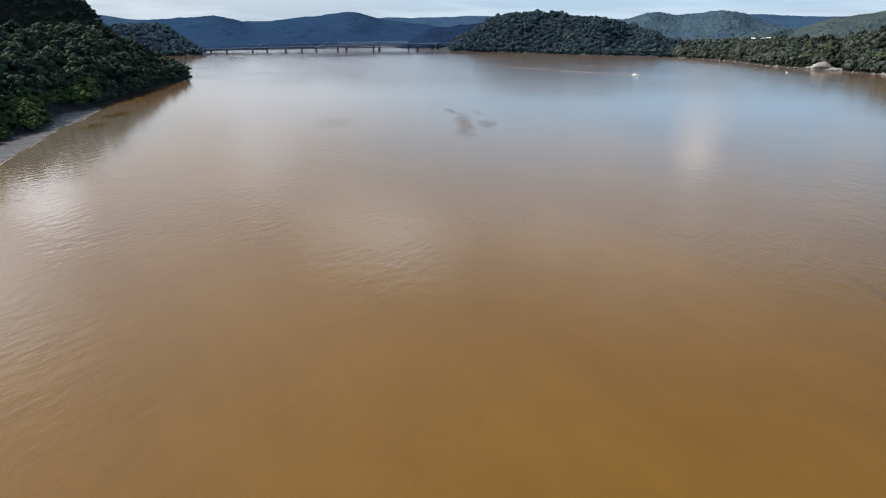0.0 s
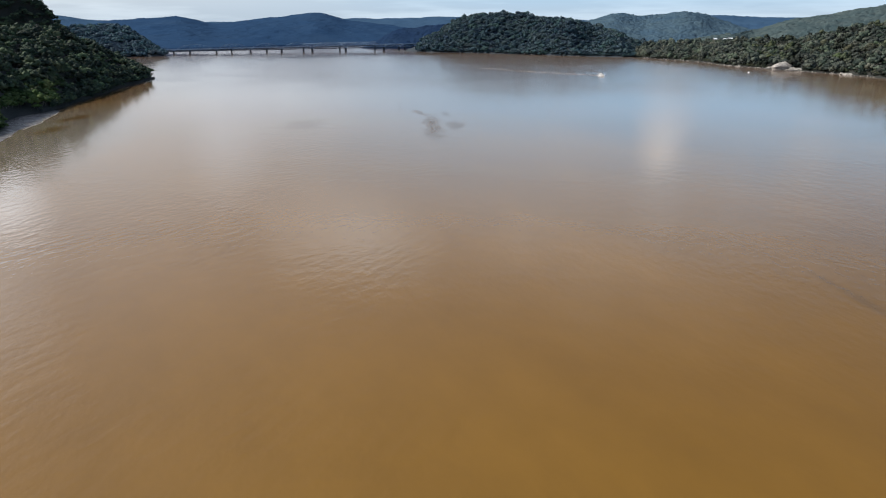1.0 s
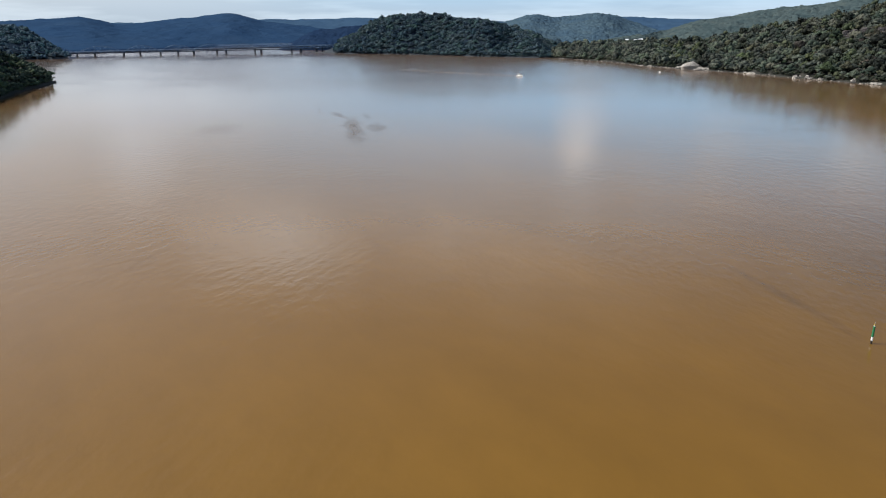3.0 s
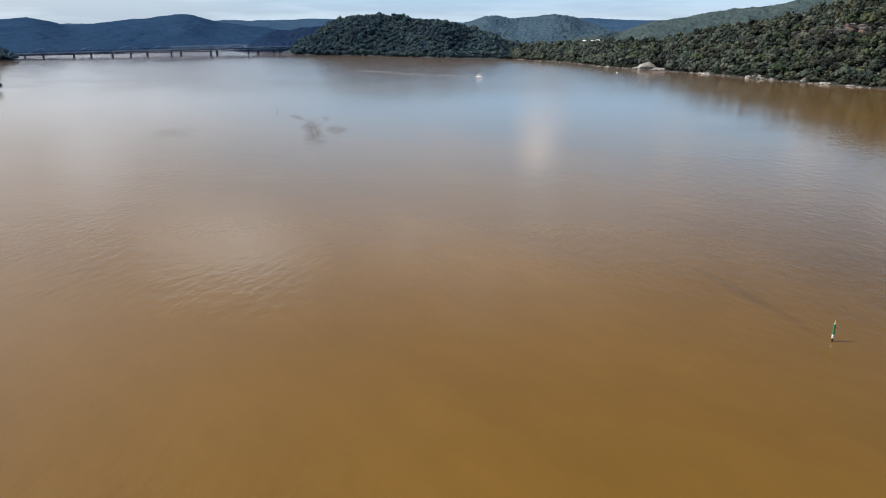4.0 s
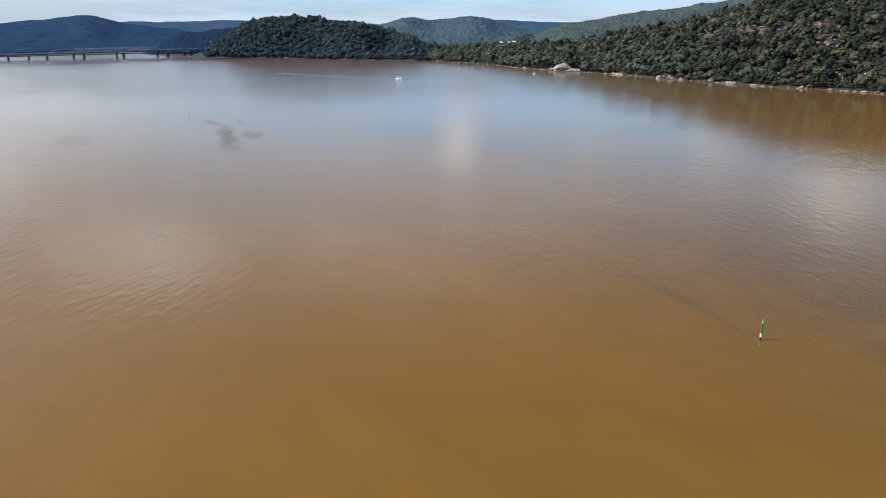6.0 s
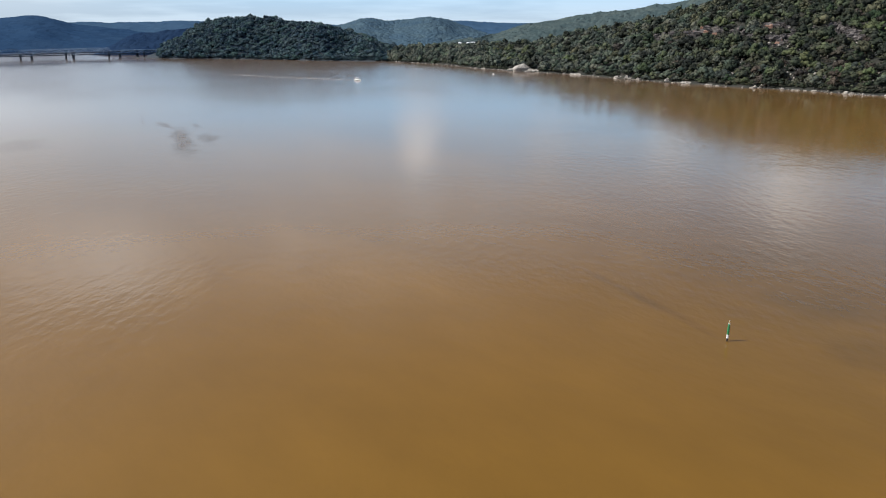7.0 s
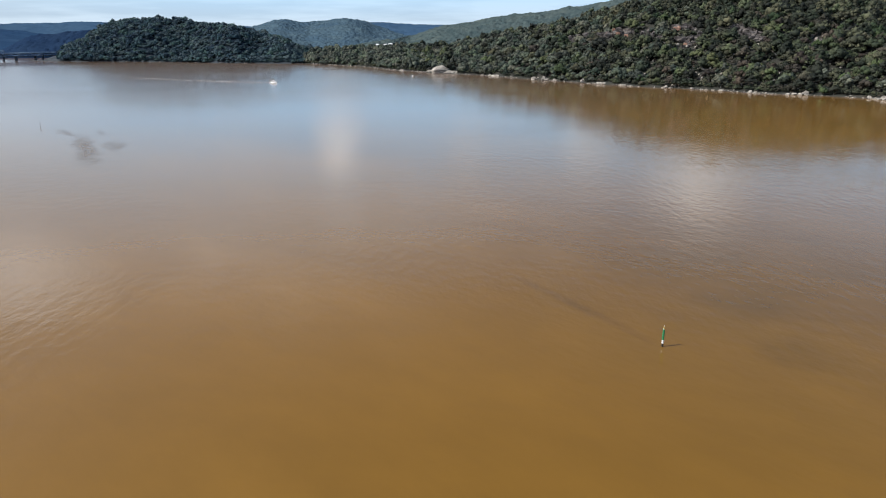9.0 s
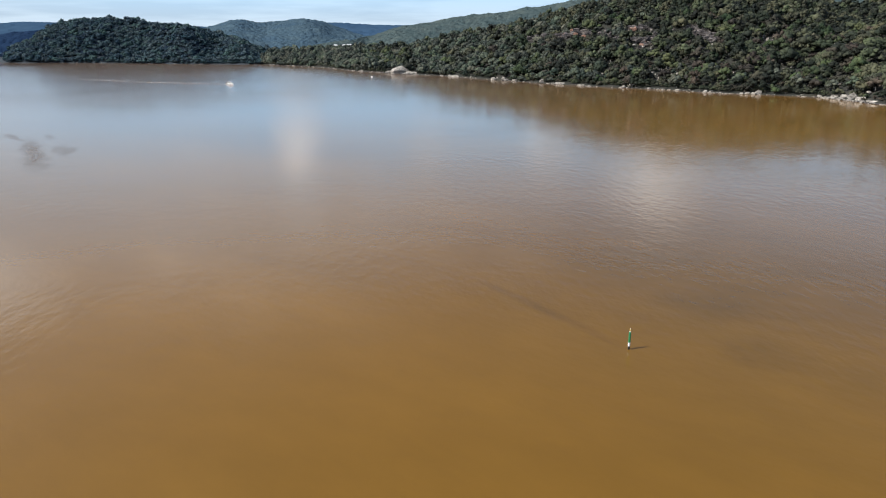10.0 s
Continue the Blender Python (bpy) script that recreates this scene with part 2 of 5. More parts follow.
# ground under the far woods, with haze blue put into its colour
SOIL_FAR = ground_material("hazed_forest_floor", (0.014, 0.024, 0.034), (0.020, 0.031, 0.040), (0.028, 0.040, 0.046))


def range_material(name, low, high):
    """Wooded ranges on the horizon, far behind everything; their haze blue is put into the base colour."""
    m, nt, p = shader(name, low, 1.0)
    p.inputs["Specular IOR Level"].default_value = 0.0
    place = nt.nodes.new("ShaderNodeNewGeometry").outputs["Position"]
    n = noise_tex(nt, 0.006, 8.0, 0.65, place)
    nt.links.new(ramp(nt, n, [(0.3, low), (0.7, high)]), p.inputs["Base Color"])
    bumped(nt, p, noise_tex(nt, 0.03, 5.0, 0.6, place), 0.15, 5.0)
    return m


RANGE = range_material("hazed_navy_range", (0.019, 0.046, 0.096), (0.027, 0.056, 0.104))
RANGE_PALE = range_material("hazed_pale_range", (0.034, 0.070, 0.124), (0.043, 0.082, 0.132))


def sandstone(name, a, b, c):
    m, nt, p = shader(name, b, 0.9)
    place = nt.nodes.new("ShaderNodeNewGeometry").outputs["Position"]
    strata = noise_tex(nt, 0.5, 6.0, 0.6, place, (0.25, 0.25, 2.2, 0))
    col = ramp(nt, strata, [(0.3, a), (0.5, b), (0.7, c)])
    col = mixed(nt, 0.85, col, ramp(nt, noise_tex(nt, 0.8, 6.0, 0.7, place), [(0.36, (0.22, 0.21, 0.20)), (0.58, (1.1, 1.1, 1.1))]), "MULTIPLY")
    nt.links.new(col, p.inputs["Base Color"])
    bumped(nt, p, noise_tex(nt, 0.8, 8.0, 0.7, place), 0.9, 0.5)
    return m


ROCK = sandstone("weathered_grey_sandstone", (0.09, 0.082, 0.074), (0.31, 0.285, 0.25), (0.56, 0.52, 0.46))
ROCK_DARK = sandstone("dark_lichened_sandstone", (0.024, 0.021, 0.022), (0.078, 0.069, 0.067), (0.28, 0.245, 0.225))
ROCK_RED = sandstone("iron_stained_sandstone", (0.07, 0.045, 0.04), (0.25, 0.135, 0.095), (0.46, 0.30, 0.22))
BARK = sandstone("pale_gum_bark", (0.16, 0.14, 0.12), (0.30, 0.27, 0.23), (0.48, 0.45, 0.40))


def plain(name, colour, rough=0.5, metal=0.0, grime=0.35, scale=1.5):
    m, nt, p = shader(name, colour, rough, metal)
    n = noise_tex(nt, scale, 6.0, 0.65)
    low = tuple(c * (1 - grime) for c in colour)
    nt.links.new(ramp(nt, n, [(0.35, low), (0.62, colour)]), p.inputs["Base Color"])
    bumped(nt, p, noise_tex(nt, scale * 9, 3.0), 0.25, 0.01)
    return m


# the blue in the bridges' paint and concrete stands in for haze
DECK = plain("hazed_deck_paint", (0.022, 0.038, 0.064), 0.8)
TRUSS = plain("hazed_truss_paint", (0.19, 0.29, 0.42), 0.6)
STEEL = plain("hazed_weathered_steel_paint", (0.50, 0.60, 0.72), 0.55)
CONCRETE = plain("hazed_dark_concrete", (0.045, 0.062, 0.09), 0.9, 0, 0.4, 0.3)
GREEN = plain("green_marker_paint", (0.02, 0.20, 0.075), 0.45, 0, 0.3, 3)
WHITE = plain("white_paint", (0.80, 0.80, 0.78), 0.4, 0, 0.12, 2)
TARRED = plain("tarred_wet_timber", (0.018, 0.016, 0.014), 0.6, 0, 0.4, 3)
YELLOW = plain("yellow_brass_lamp", (0.55, 0.40, 0.10), 0.4, 0, 0.2, 6)
RED = plain("dark_red_marker_paint", (0.10, 0.05, 0.05), 0.45, 0, 0.3, 3)
GLASS = plain("dark_tinted_window", (0.02, 0.025, 0.03), 0.08, 0, 0.1, 2)
ROOF = plain("white_metal_roof", (0.78, 0.79, 0.80), 0.5, 0, 0.12, 0.5)
BRICK = plain("pale_rendered_wall", (0.48, 0.44, 0.38), 0.85, 0, 0.25, 0.6)
SAND = plain("pale_river_sand", (0.46, 0.38, 0.29), 0.9, 0, 0.25, 0.5)
FOAM = plain("pale_wake_foam", (0.62, 0.58, 0.54), 0.7, 0, 0.3, 0.8)


def wash_material():
    """Thin broken froth that lets the water show through."""
    m, nt, p = shader("thin_wash_froth", (0.50, 0.46, 0.42), 0.6)
    place = nt.nodes.new("ShaderNodeNewGeometry").outputs["Position"]
    torn = ramp(nt, noise_tex(nt, 0.16, 6.0, 0.7, place), [(0.42, (0.0,) * 3), (0.70, (0.5,) * 3)])
    nt.links.new(torn, p.inputs["Alpha"])
    return m


WASH = wash_material()


def mud_material():
    m, nt, p = shader("wet_grey_mud", (0.12, 0.105, 0.09), 0.5)
    place = nt.nodes.new("ShaderNodeNewGeometry").outputs["Position"]
    nt.links.new(ramp(nt, noise_tex(nt, 0.08, 7.0, 0.65, place), [(0.3, (0.040, 0.037, 0.034)), (0.7, (0.095, 0.088, 0.078))]), p.inputs["Base Color"])
    nt.links.new(ramp(nt, noise_tex(nt, 0.2, 5.0, 0.6, place), [(0.35, (0.25,) * 3), (0.65, (0.8,) * 3)]), p.inputs["Roughness"])
    bumped(nt, p, noise_tex(nt, 0.5, 6.0, 0.7, place), 0.6, 0.2)
    return m


MUD = mud_material()
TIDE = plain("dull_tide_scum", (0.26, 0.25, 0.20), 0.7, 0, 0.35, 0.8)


def water_material():
    """Silty water: brown in itself, with the sky on its ripples; slicks and shoals with shapes of their own."""
    m, nt, p = shader("muddy_brown_river_water", WATER_BROWN, 0.08)
    p.inputs["IOR"].default_value = 1.333
    place = nt.nodes.new("ShaderNodeNewGeometry").outputs["Position"]
    silt = noise_tex(nt, 0.012, 5.0, 0.6, place, (1.0, 0.45, 1.0, 20))
    silt2 = noise_tex(nt, 0.15, 5.0, 0.65, place, (1.0, 0.5, 1.0, 20))
    a = tuple(c * 0.88 for c in WATER_BROWN)
    b = tuple(c * 1.10 for c in WATER_BROWN)
    col = ramp(nt, silt, [(0.35, a), (0.65, b)])
    col = mixed(nt, 0.2, col, ramp(nt, silt2, [(0.35, (0.75, 0.76, 0.78)), (0.65, (1.1, 1.1, 1.1))]), "MULTIPLY")
    # greyer far up the river: haze put into the water's base colour
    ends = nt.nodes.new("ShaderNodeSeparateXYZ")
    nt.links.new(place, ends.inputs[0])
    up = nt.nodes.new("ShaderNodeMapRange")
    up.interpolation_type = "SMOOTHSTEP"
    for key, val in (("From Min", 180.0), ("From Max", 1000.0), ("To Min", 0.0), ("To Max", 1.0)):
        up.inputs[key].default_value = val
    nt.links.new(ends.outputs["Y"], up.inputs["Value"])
    col = mixed(nt, up.outputs[0], col, HAZE_BROWN)
    # places are drawn out by eddies before the slicks are laid down
    eddy = nt.nodes.new("ShaderNodeTexNoise")
    eddy.inputs["Scale"].default_value, eddy.inputs["Detail"].default_value = 0.07, 4.0
    nt.links.new(place, eddy.inputs["Vector"])
    off = nt.nodes.new("ShaderNodeVectorMath")
    off.operation = "MULTIPLY_ADD"
    off.inputs[1].default_value, off.inputs[2].default_value = (14, 14, 0), (-7, -7, 0)
    nt.links.new(eddy.outputs["Color"], off.inputs[0])
    bent = nt.nodes.new("ShaderNodeVectorMath")
    bent.operation = "ADD"
    nt.links.new(place, bent.inputs[0])
    nt.links.new(off.outputs[0], bent.inputs[1])
    total = None
    for x, y, rx, ry, turn, weight in SLICKS:
        mp = nt.nodes.new("ShaderNodeMapping")
        mp.vector_type = "TEXTURE"
        mp.inputs["Location"].default_value = (x, y, 0)
        mp.inputs["Rotation"].default_value = (0, 0, radians(turn))
        mp.inputs["Scale"].default_value = (rx, ry, 1)
        nt.links.new((bent.outputs[0] if rx > 3 else place), mp.inputs[0])
        ln = nt.nodes.new("ShaderNodeVectorMath")
        ln.operation = "LENGTH"
        nt.links.new(mp.outputs[0], ln.inputs[0])
        soft = nt.nodes.new("ShaderNodeMapRange")
        soft.interpolation_type = "SMOOTHSTEP"
        soft.inputs["From Min"].default_value, soft.inputs["From Max"].default_value = 1.15, 0.25
        soft.inputs["To Max"].default_value = weight
        nt.links.new(ln.outputs["Value"], soft.inputs["Value"])
        total = soft.outputs[0] if total is None else maths(nt, "MAXIMUM", total, soft.outputs[0])
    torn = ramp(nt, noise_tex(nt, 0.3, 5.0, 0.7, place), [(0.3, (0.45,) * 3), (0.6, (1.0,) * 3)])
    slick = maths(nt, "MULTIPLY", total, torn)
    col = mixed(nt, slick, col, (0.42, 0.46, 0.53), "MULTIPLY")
    # a dark weedy shoal round the green marker; its broad darkening imitates lens vignetting
    mp = nt.nodes.new("ShaderNodeMapping")
    mp.vector_type = "TEXTURE"
    mp.inputs["Location"].default_value, mp.inputs["Scale"].default_value = (135, 95, 0), (85, 95, 1)
    nt.links.new(bent.outputs[0], mp.inputs[0])
    ln = nt.nodes.new("ShaderNodeVectorMath")
    ln.operation = "LENGTH"
    nt.links.new(mp.outputs[0], ln.inputs[0])
    shoal_vignette = nt.nodes.new("ShaderNodeMapRange")
    shoal_vignette.interpolation_type = "SMOOTHSTEP"
    for key, val in (("From Min", 1.15), ("From Max", 0.2), ("To Min", 0.0), ("To Max", 1.0)):
        shoal_vignette.inputs[key].default_value = val
    nt.links.new(ln.outputs["Value"], shoal_vignette.inputs["Value"])
    weed = ramp(nt, noise_tex(nt, 0.09, 6.0, 0.65, place, (1.0, 0.5, 1.0, 40)), [(0.38, (1.0,) * 3), (0.66, (0.62,) * 3)])
    col = mixed(nt, maths(nt, "MULTIPLY", shoal_vignette.outputs[0], weed), col, (0.74, 0.78, 0.76), "MULTIPLY")
    mp = nt.nodes.new("ShaderNodeMapping")
    mp.vector_type = "TEXTURE"
    mp.inputs["Location"].default_value, mp.inputs["Scale"].default_value = (-182, 360, 0), (52, 180, 1)
    mp.inputs["Rotation"].default_value = (0, 0, radians(12))
    nt.links.new(bent.outputs[0], mp.inputs[0])
    ln = nt.nodes.new("ShaderNodeVectorMath")
    ln.operation = "LENGTH"
    nt.links.new(mp.outputs[0], ln.inputs[0])
    bank = nt.nodes.new("ShaderNodeMapRange")
    bank.interpolation_type = "SMOOTHSTEP"
    for key, val in (("From Min", 1.1), ("From Max", 0.3), ("To Min", 0.0), ("To Max", 0.9)):
        bank.inputs[key].default_value = val
    nt.links.new(ln.outputs["Value"], bank.inputs["Value"])
    calm = maths(nt, "SUBTRACT", bank.outputs[0], slick, clamp=True)
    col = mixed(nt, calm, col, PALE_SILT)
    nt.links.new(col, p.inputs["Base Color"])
    # breeze: some stretches are ruffled, others lie flat
    swell = noise_tex(nt, 0.24, 2.0, 0.5, place, (0.6, 1.1, 1.0, 80))
    h = maths(nt, "MULTIPLY", swell, SWELL)
    for seed, crest, size, weight in ((0.0, 62, 0.42, 1.2), (400.0, 104, 0.62, 0.55)):
        gust = noise_tex(nt, 0.013, 3.0, 0.6, place, (1.0, 0.7, 1.0, crest))
        gust.node.noise_dimensions = "4D"
        gust.node.inputs["W"].default_value = seed
        force = ramp(nt, gust, [(0.40, (0.30,) * 3), (0.60, (1.75,) * 3)])
        chop = noise_tex(nt, size, 2.5, 0.5, place, (0.5, 1.0, 1.0, crest))
        h = maths(nt, "ADD", h, maths(nt, "MULTIPLY", maths(nt, "MULTIPLY", chop, CHOP * weight), force))
    # the tide runs choppy under the bridges
    mp = nt.nodes.new("ShaderNodeMapping")
    mp.vector_type = "TEXTURE"
    mp.inputs["Location"].default_value, mp.inputs["Scale"].default_value = (-250, 1800, 0), (420, 420, 1)
    nt.links.new(place, mp.inputs[0])
    ln = nt.nodes.new("ShaderNodeVectorMath")
    ln.operation = "LENGTH"
    nt.links.new(mp.outputs[0], ln.inputs[0])
    rip = nt.nodes.new("ShaderNodeMapRange")
    rip.interpolation_type = "SMOOTHSTEP"
    for key, val in (("From Min", 1.0), ("From Max", 0.6), ("To Min", 0.0), ("To Max", 1.0)):
        rip.inputs[key].default_value = val
    nt.links.new(ln.outputs["Value"], rip.inputs["Value"])
    mp = nt.nodes.new("ShaderNodeMapping")
    mp.vector_type = "TEXTURE"
    mp.inputs["Location"].default_value, mp.inputs["Scale"].default_value = (130, 1010, 0), (430, 580, 1)
    nt.links.new(place, mp.inputs[0])
    ln = nt.nodes.new("ShaderNodeVectorMath")
    ln.operation = "LENGTH"
    nt.links.new(mp.outputs[0], ln.inputs[0])
    off_isle = nt.nodes.new("ShaderNodeMapRange")
    off_isle.interpolation_type = "SMOOTHSTEP"
    for key, val in (("From Min", 1.0), ("From Max", 0.6), ("To Min", 0.0), ("To Max", 1.0)):
        off_isle.inputs[key].default_value = val
    nt.links.new(ln.outputs["Value"], off_isle.inputs["Value"])
    fast = maths(nt, "MAXIMUM", rip.outputs[0], off_isle.outputs[0])
    more = maths(nt, "MULTIPLY_ADD", fast, 1.2)
    more.node.inputs[2].default_value = 1.0
    h = maths(nt, "MULTIPLY", h, more)
    # a smooth reach off the headland
    mp = nt.nodes.new("ShaderNodeMapping")
    mp.vector_type = "TEXTURE"
    mp.inputs["Location"].default_value, mp.inputs["Scale"].default_value = (-10, 470, 0), (290, 240, 1)
    nt.links.new(bent.outputs[0], mp.inputs[0])
    ln = nt.nodes.new("ShaderNodeVectorMath")
    ln.operation = "LENGTH"
    nt.links.new(mp.outputs[0], ln.inputs[0])
    lee = nt.nodes.new("ShaderNodeMapRange")
    lee.interpolation_type = "SMOOTHSTEP"
    for key, val in (("From Min", 1.1), ("From Max", 0.4), ("To Min", 1.0), ("To Max", 0.45)):
        lee.inputs[key].default_value = val
    nt.links.new(ln.outputs["Value"], lee.inputs["Value"])
    h = maths(nt, "MULTIPLY", h, lee.outputs[0])
    bumped(nt, p, h, 1.0, 1.0)
    open_water = nt.nodes.new("ShaderNodeMapRange")
    for key, val in (("From Min", -130.0), ("From Max", -90.0), ("To Min", 0.0), ("To Max", 0.3)):
        open_water.inputs[key].default_value = val
    nt.links.new(ends.outputs["X"], open_water.inputs["Value"])
    r = maths(nt, "MULTIPLY_ADD", slick, open_water.outputs[0])
    r.node.inputs[2].default_value = 0.09
    nt.links.new(maths(nt, "MULTIPLY_ADD", fast, 0.06, r), p.inputs["Roughness"])
    return m


WATER_BROWN = (0.177, 0.0905, 0.0130)
# the river's brown greyed by painted haze, for its far reach
HAZE_BROWN = (0.126, 0.086, 0.060)
SWELL, CHOP = 0.034, 0.048
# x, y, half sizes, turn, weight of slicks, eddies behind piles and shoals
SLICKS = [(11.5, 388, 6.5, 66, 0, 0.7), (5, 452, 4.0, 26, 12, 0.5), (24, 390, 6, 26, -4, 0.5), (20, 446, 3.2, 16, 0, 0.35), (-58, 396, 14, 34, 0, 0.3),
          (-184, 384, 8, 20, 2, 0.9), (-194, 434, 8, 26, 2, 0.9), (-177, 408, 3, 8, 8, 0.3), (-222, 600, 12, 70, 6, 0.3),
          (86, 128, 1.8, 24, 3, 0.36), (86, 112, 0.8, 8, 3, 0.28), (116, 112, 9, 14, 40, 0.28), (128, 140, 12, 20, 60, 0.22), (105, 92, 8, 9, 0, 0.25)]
PALE_SILT = (0.150, 0.128, 0.096)
WATER = water_material()

# ---------------------------------------------------------------- building helpers


def mesh_from(name, verts, tris, material, smooth=False, tone=None):
    """One mesh of triangles from two arrays."""
    verts, tris = np.asarray(verts, np.float32), np.asarray(tris, np.int32)
    me = bpy.data.meshes.new(name)
    me.vertices.add(len(verts))
    me.vertices.foreach_set("co", verts.ravel())
    me.loops.add(tris.size)
    me.loops.foreach_set("vertex_index", tris.ravel())
    me.polygons.add(len(tris))
    me.polygons.foreach_set("loop_start", np.arange(0, tris.size, 3, dtype=np.int32))
    me.polygons.foreach_set("use_smooth", np.full(len(tris), smooth))
    if tone is not None:
        me.attributes.new("tone", "FLOAT", "POINT").data.foreach_set("value", np.asarray(tone, np.float32))
    me.update(calc_edges=True)
    me.validate()
    me.materials.append(material)
    return me


def mesh_bm(name, bm, material, smooth=False):
    me = bpy.data.meshes.new(name)
    bmesh.ops.recalc_face_normals(bm, faces=bm.faces)
    bm.to_mesh(me)
    bm.free()
    for f in me.polygons:
        f.use_smooth = smooth
    me.materials.append(material)
    return me


def part(name, bm, material, parent, label="", smooth=False):
    ob = new(name, mesh_bm(name, bm, material, smooth))
    ob.parent = parent
    if label:
        tagged(ob, label)
    return ob


def thing(name, m, label, category, group="", kind=""):
    ob = new(name)
    ob.empty_display_size = 0.5
    ob.matrix_world = m
    return tagged(ob, label, category, group, kind)


def box(bm, lo, hi, bevel=0.0):
    lo, hi = Vector(lo), Vector(hi)
    made = bmesh.ops.create_cube(bm, size=1.0, matrix=Matrix.Translation((lo + hi) / 2) @ Matrix.Diagonal((*(hi - lo), 1)))
    if bevel:
        edges = {e for v in made["verts"] for e in v.link_edges}
        bmesh.ops.bevel(bm, geom=list(edges), offset=bevel, segments=2, affect="EDGES")
    return bm


def tube(bm, a, b, ra, rb=None, sides=10):
    """A tapered round bar from a to b."""
    a, b = Vector(a), Vector(b)
    rb = ra if rb is None else rb
    turn = (b - a).to_track_quat("Z", "Y").to_matrix().to_4x4()
    bmesh.ops.create_cone(bm, cap_ends=True, segments=sides, radius1=ra, radius2=rb, depth=(b - a).length,
                          matrix=Matrix.Translation((a + b) / 2) @ turn)
    return bm


def bar(bm, a, b, w, h):
    """A square bar from a to b."""
    a, b = Vector(a), Vector(b)
    turn = (b - a).to_track_quat("Z", "Y").to_matrix().to_4x4()
    bmesh.ops.create_cube(bm, size=1.0, matrix=Matrix.Translation((a + b) / 2) @ turn @ Matrix.Diagonal((w, h, (b - a).length, 1)))
    return bm


def spot(bearing, r):
    return r * math.sin(radians(bearing)), r * math.cos(radians(bearing))


def fbm(x, y, scale, octaves=4):
    return noise.fractal(Vector((x * scale, y * scale, 3.7)), 1.0, 2.0, octaves)


class Land:
    """High ground beside the river: rows of bearing, shore distance, crest distance, crest height."""

    def __init__(self, rows, foot=0.6, back=260.0, rough=1.0, power=1.0, spurs=()):
        self.t = np.array(rows, float)
        self.foot, self.back, self.rough, self.power, self.spurs = foot, back, rough, power, spurs

    def at(self, b):
        bs = self.t[:, 0]
        out = []
        for c in (1, 2, 3):
            # a softened polyline
            v = [np.interp(b + o, bs, self.t[:, c]) for o in (-0.35, 0.0, 0.35)]
            out.append(sum(v) / 3)
        return out

    def height(self, b, r):
        shore, crest, top = self.at(b)
        x, y = spot(b, r)
        shore = shore + 4 * self.rough * fbm(x, y, 0.03, 3)
        s = (r - shore) / max(crest - shore, 1.0)
        wob = fbm(x, y, 0.012) * self.rough
        if s <= 0:
            return -2.5 + 2.5 * math.exp(s * 6)
        if s <= 1:
            z = self.foot + (top - self.foot) * (1.15 * s ** self.power - 0.15 * s ** 3)
            # spurs and gullies run down the face
            for at, wide, lift in self.spurs:
                z += lift * math.exp(-((b - at + 0.6 * fbm(x, y, 0.01, 2)) / wide) ** 2) * 4 * s * (1 - s)
            return z + wob * min(1, s * 4) * min(top, 60) * 0.05 + min(1, s * 25) * 1.2
        back = (r - crest) / self.back
        return top * (1 - 0.5 * back * back) + wob * min(top, 60) * 0.05 + 0.6


def land_mesh(name, land, b0, b1, step, depth, material, label, category="hill"):
    bs = np.arange(b0, b1 + step, step)
    verts, tris = [], []
    n = len(depth)
    for b in bs:
        shore, crest, top = land.at(b)
        for d in depth:
            r = shore - 14 + d * (crest - shore + 14) if d <= 1 else crest + (d - 1) * land.back
            x, y = spot(b, r)
            verts.append((x, y, land.height(b, r)))
    for i in range(len(bs) - 1):
        for j in range(n - 1):
            a = i * n + j
            tris += [(a, a + n, a + n + 1), (a, a + n + 1, a + 1)]
    ob = new(name, mesh_from(name, verts, tris, material, True))
    return tagged(ob, label, category, kind="structure")


STEPS = [0, .03, .06, .1, .15, .2, .27, .34, .42, .5, .58, .66, .74, .82, .9, 1.0, 1.15, 1.4, 1.7, 2.0]

# ---------------------------------------------------------------- setting: water and land
bm = bmesh.new()
bmesh.ops.create_circle(bm, cap_ends=True, segments=96, radius=4900)
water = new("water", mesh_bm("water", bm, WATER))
tagged(water, "wide muddy brown river with a lightly rippled surface", "river", kind="structure")

LEFT = Land([(-100, 190, 400, 44), (-80, 190, 400, 44), (-60, 215, 420, 44), (-45, 270, 450, 44), (-36, 335, 520, 43), (-31.9, 378, 550, 42),
             (-29.6, 412, 580, 42), (-28.6, 440, 605, 41), (-28.2, 485, 625, 41), (-27.2, 496, 650, 40), (-26.2, 508, 680, 40), (-25.2, 535, 705, 42), (-24.8, 550, 715, 42), (-24.0, 578, 735, 40),
             (-23.2, 607, 750, 34), (-22.0, 652, 775, 24), (-20.7, 722, 805, 14), (-19.8, 762, 822, 6), (-19.3, 782, 815, 0.8), (-18.9, 830, 840, -1.5)], back=80.0, power=1.1)
HEIGHT = Land([(-100, 575, 600, 100), (-60, 635, 660, 98), (-40, 757, 776, 92), (-31, 817, 834, 86), (-28.0, 817, 834, 82), (-26.4, 818, 836, 80), (-25.6, 820, 838, 74), (-25.0, 822, 838, 64), (-24.5, 824, 840, 54),
               (-24.1, 826, 842, 42), (-23.4, 830, 845, 20)], foot=30.0, back=70.0)
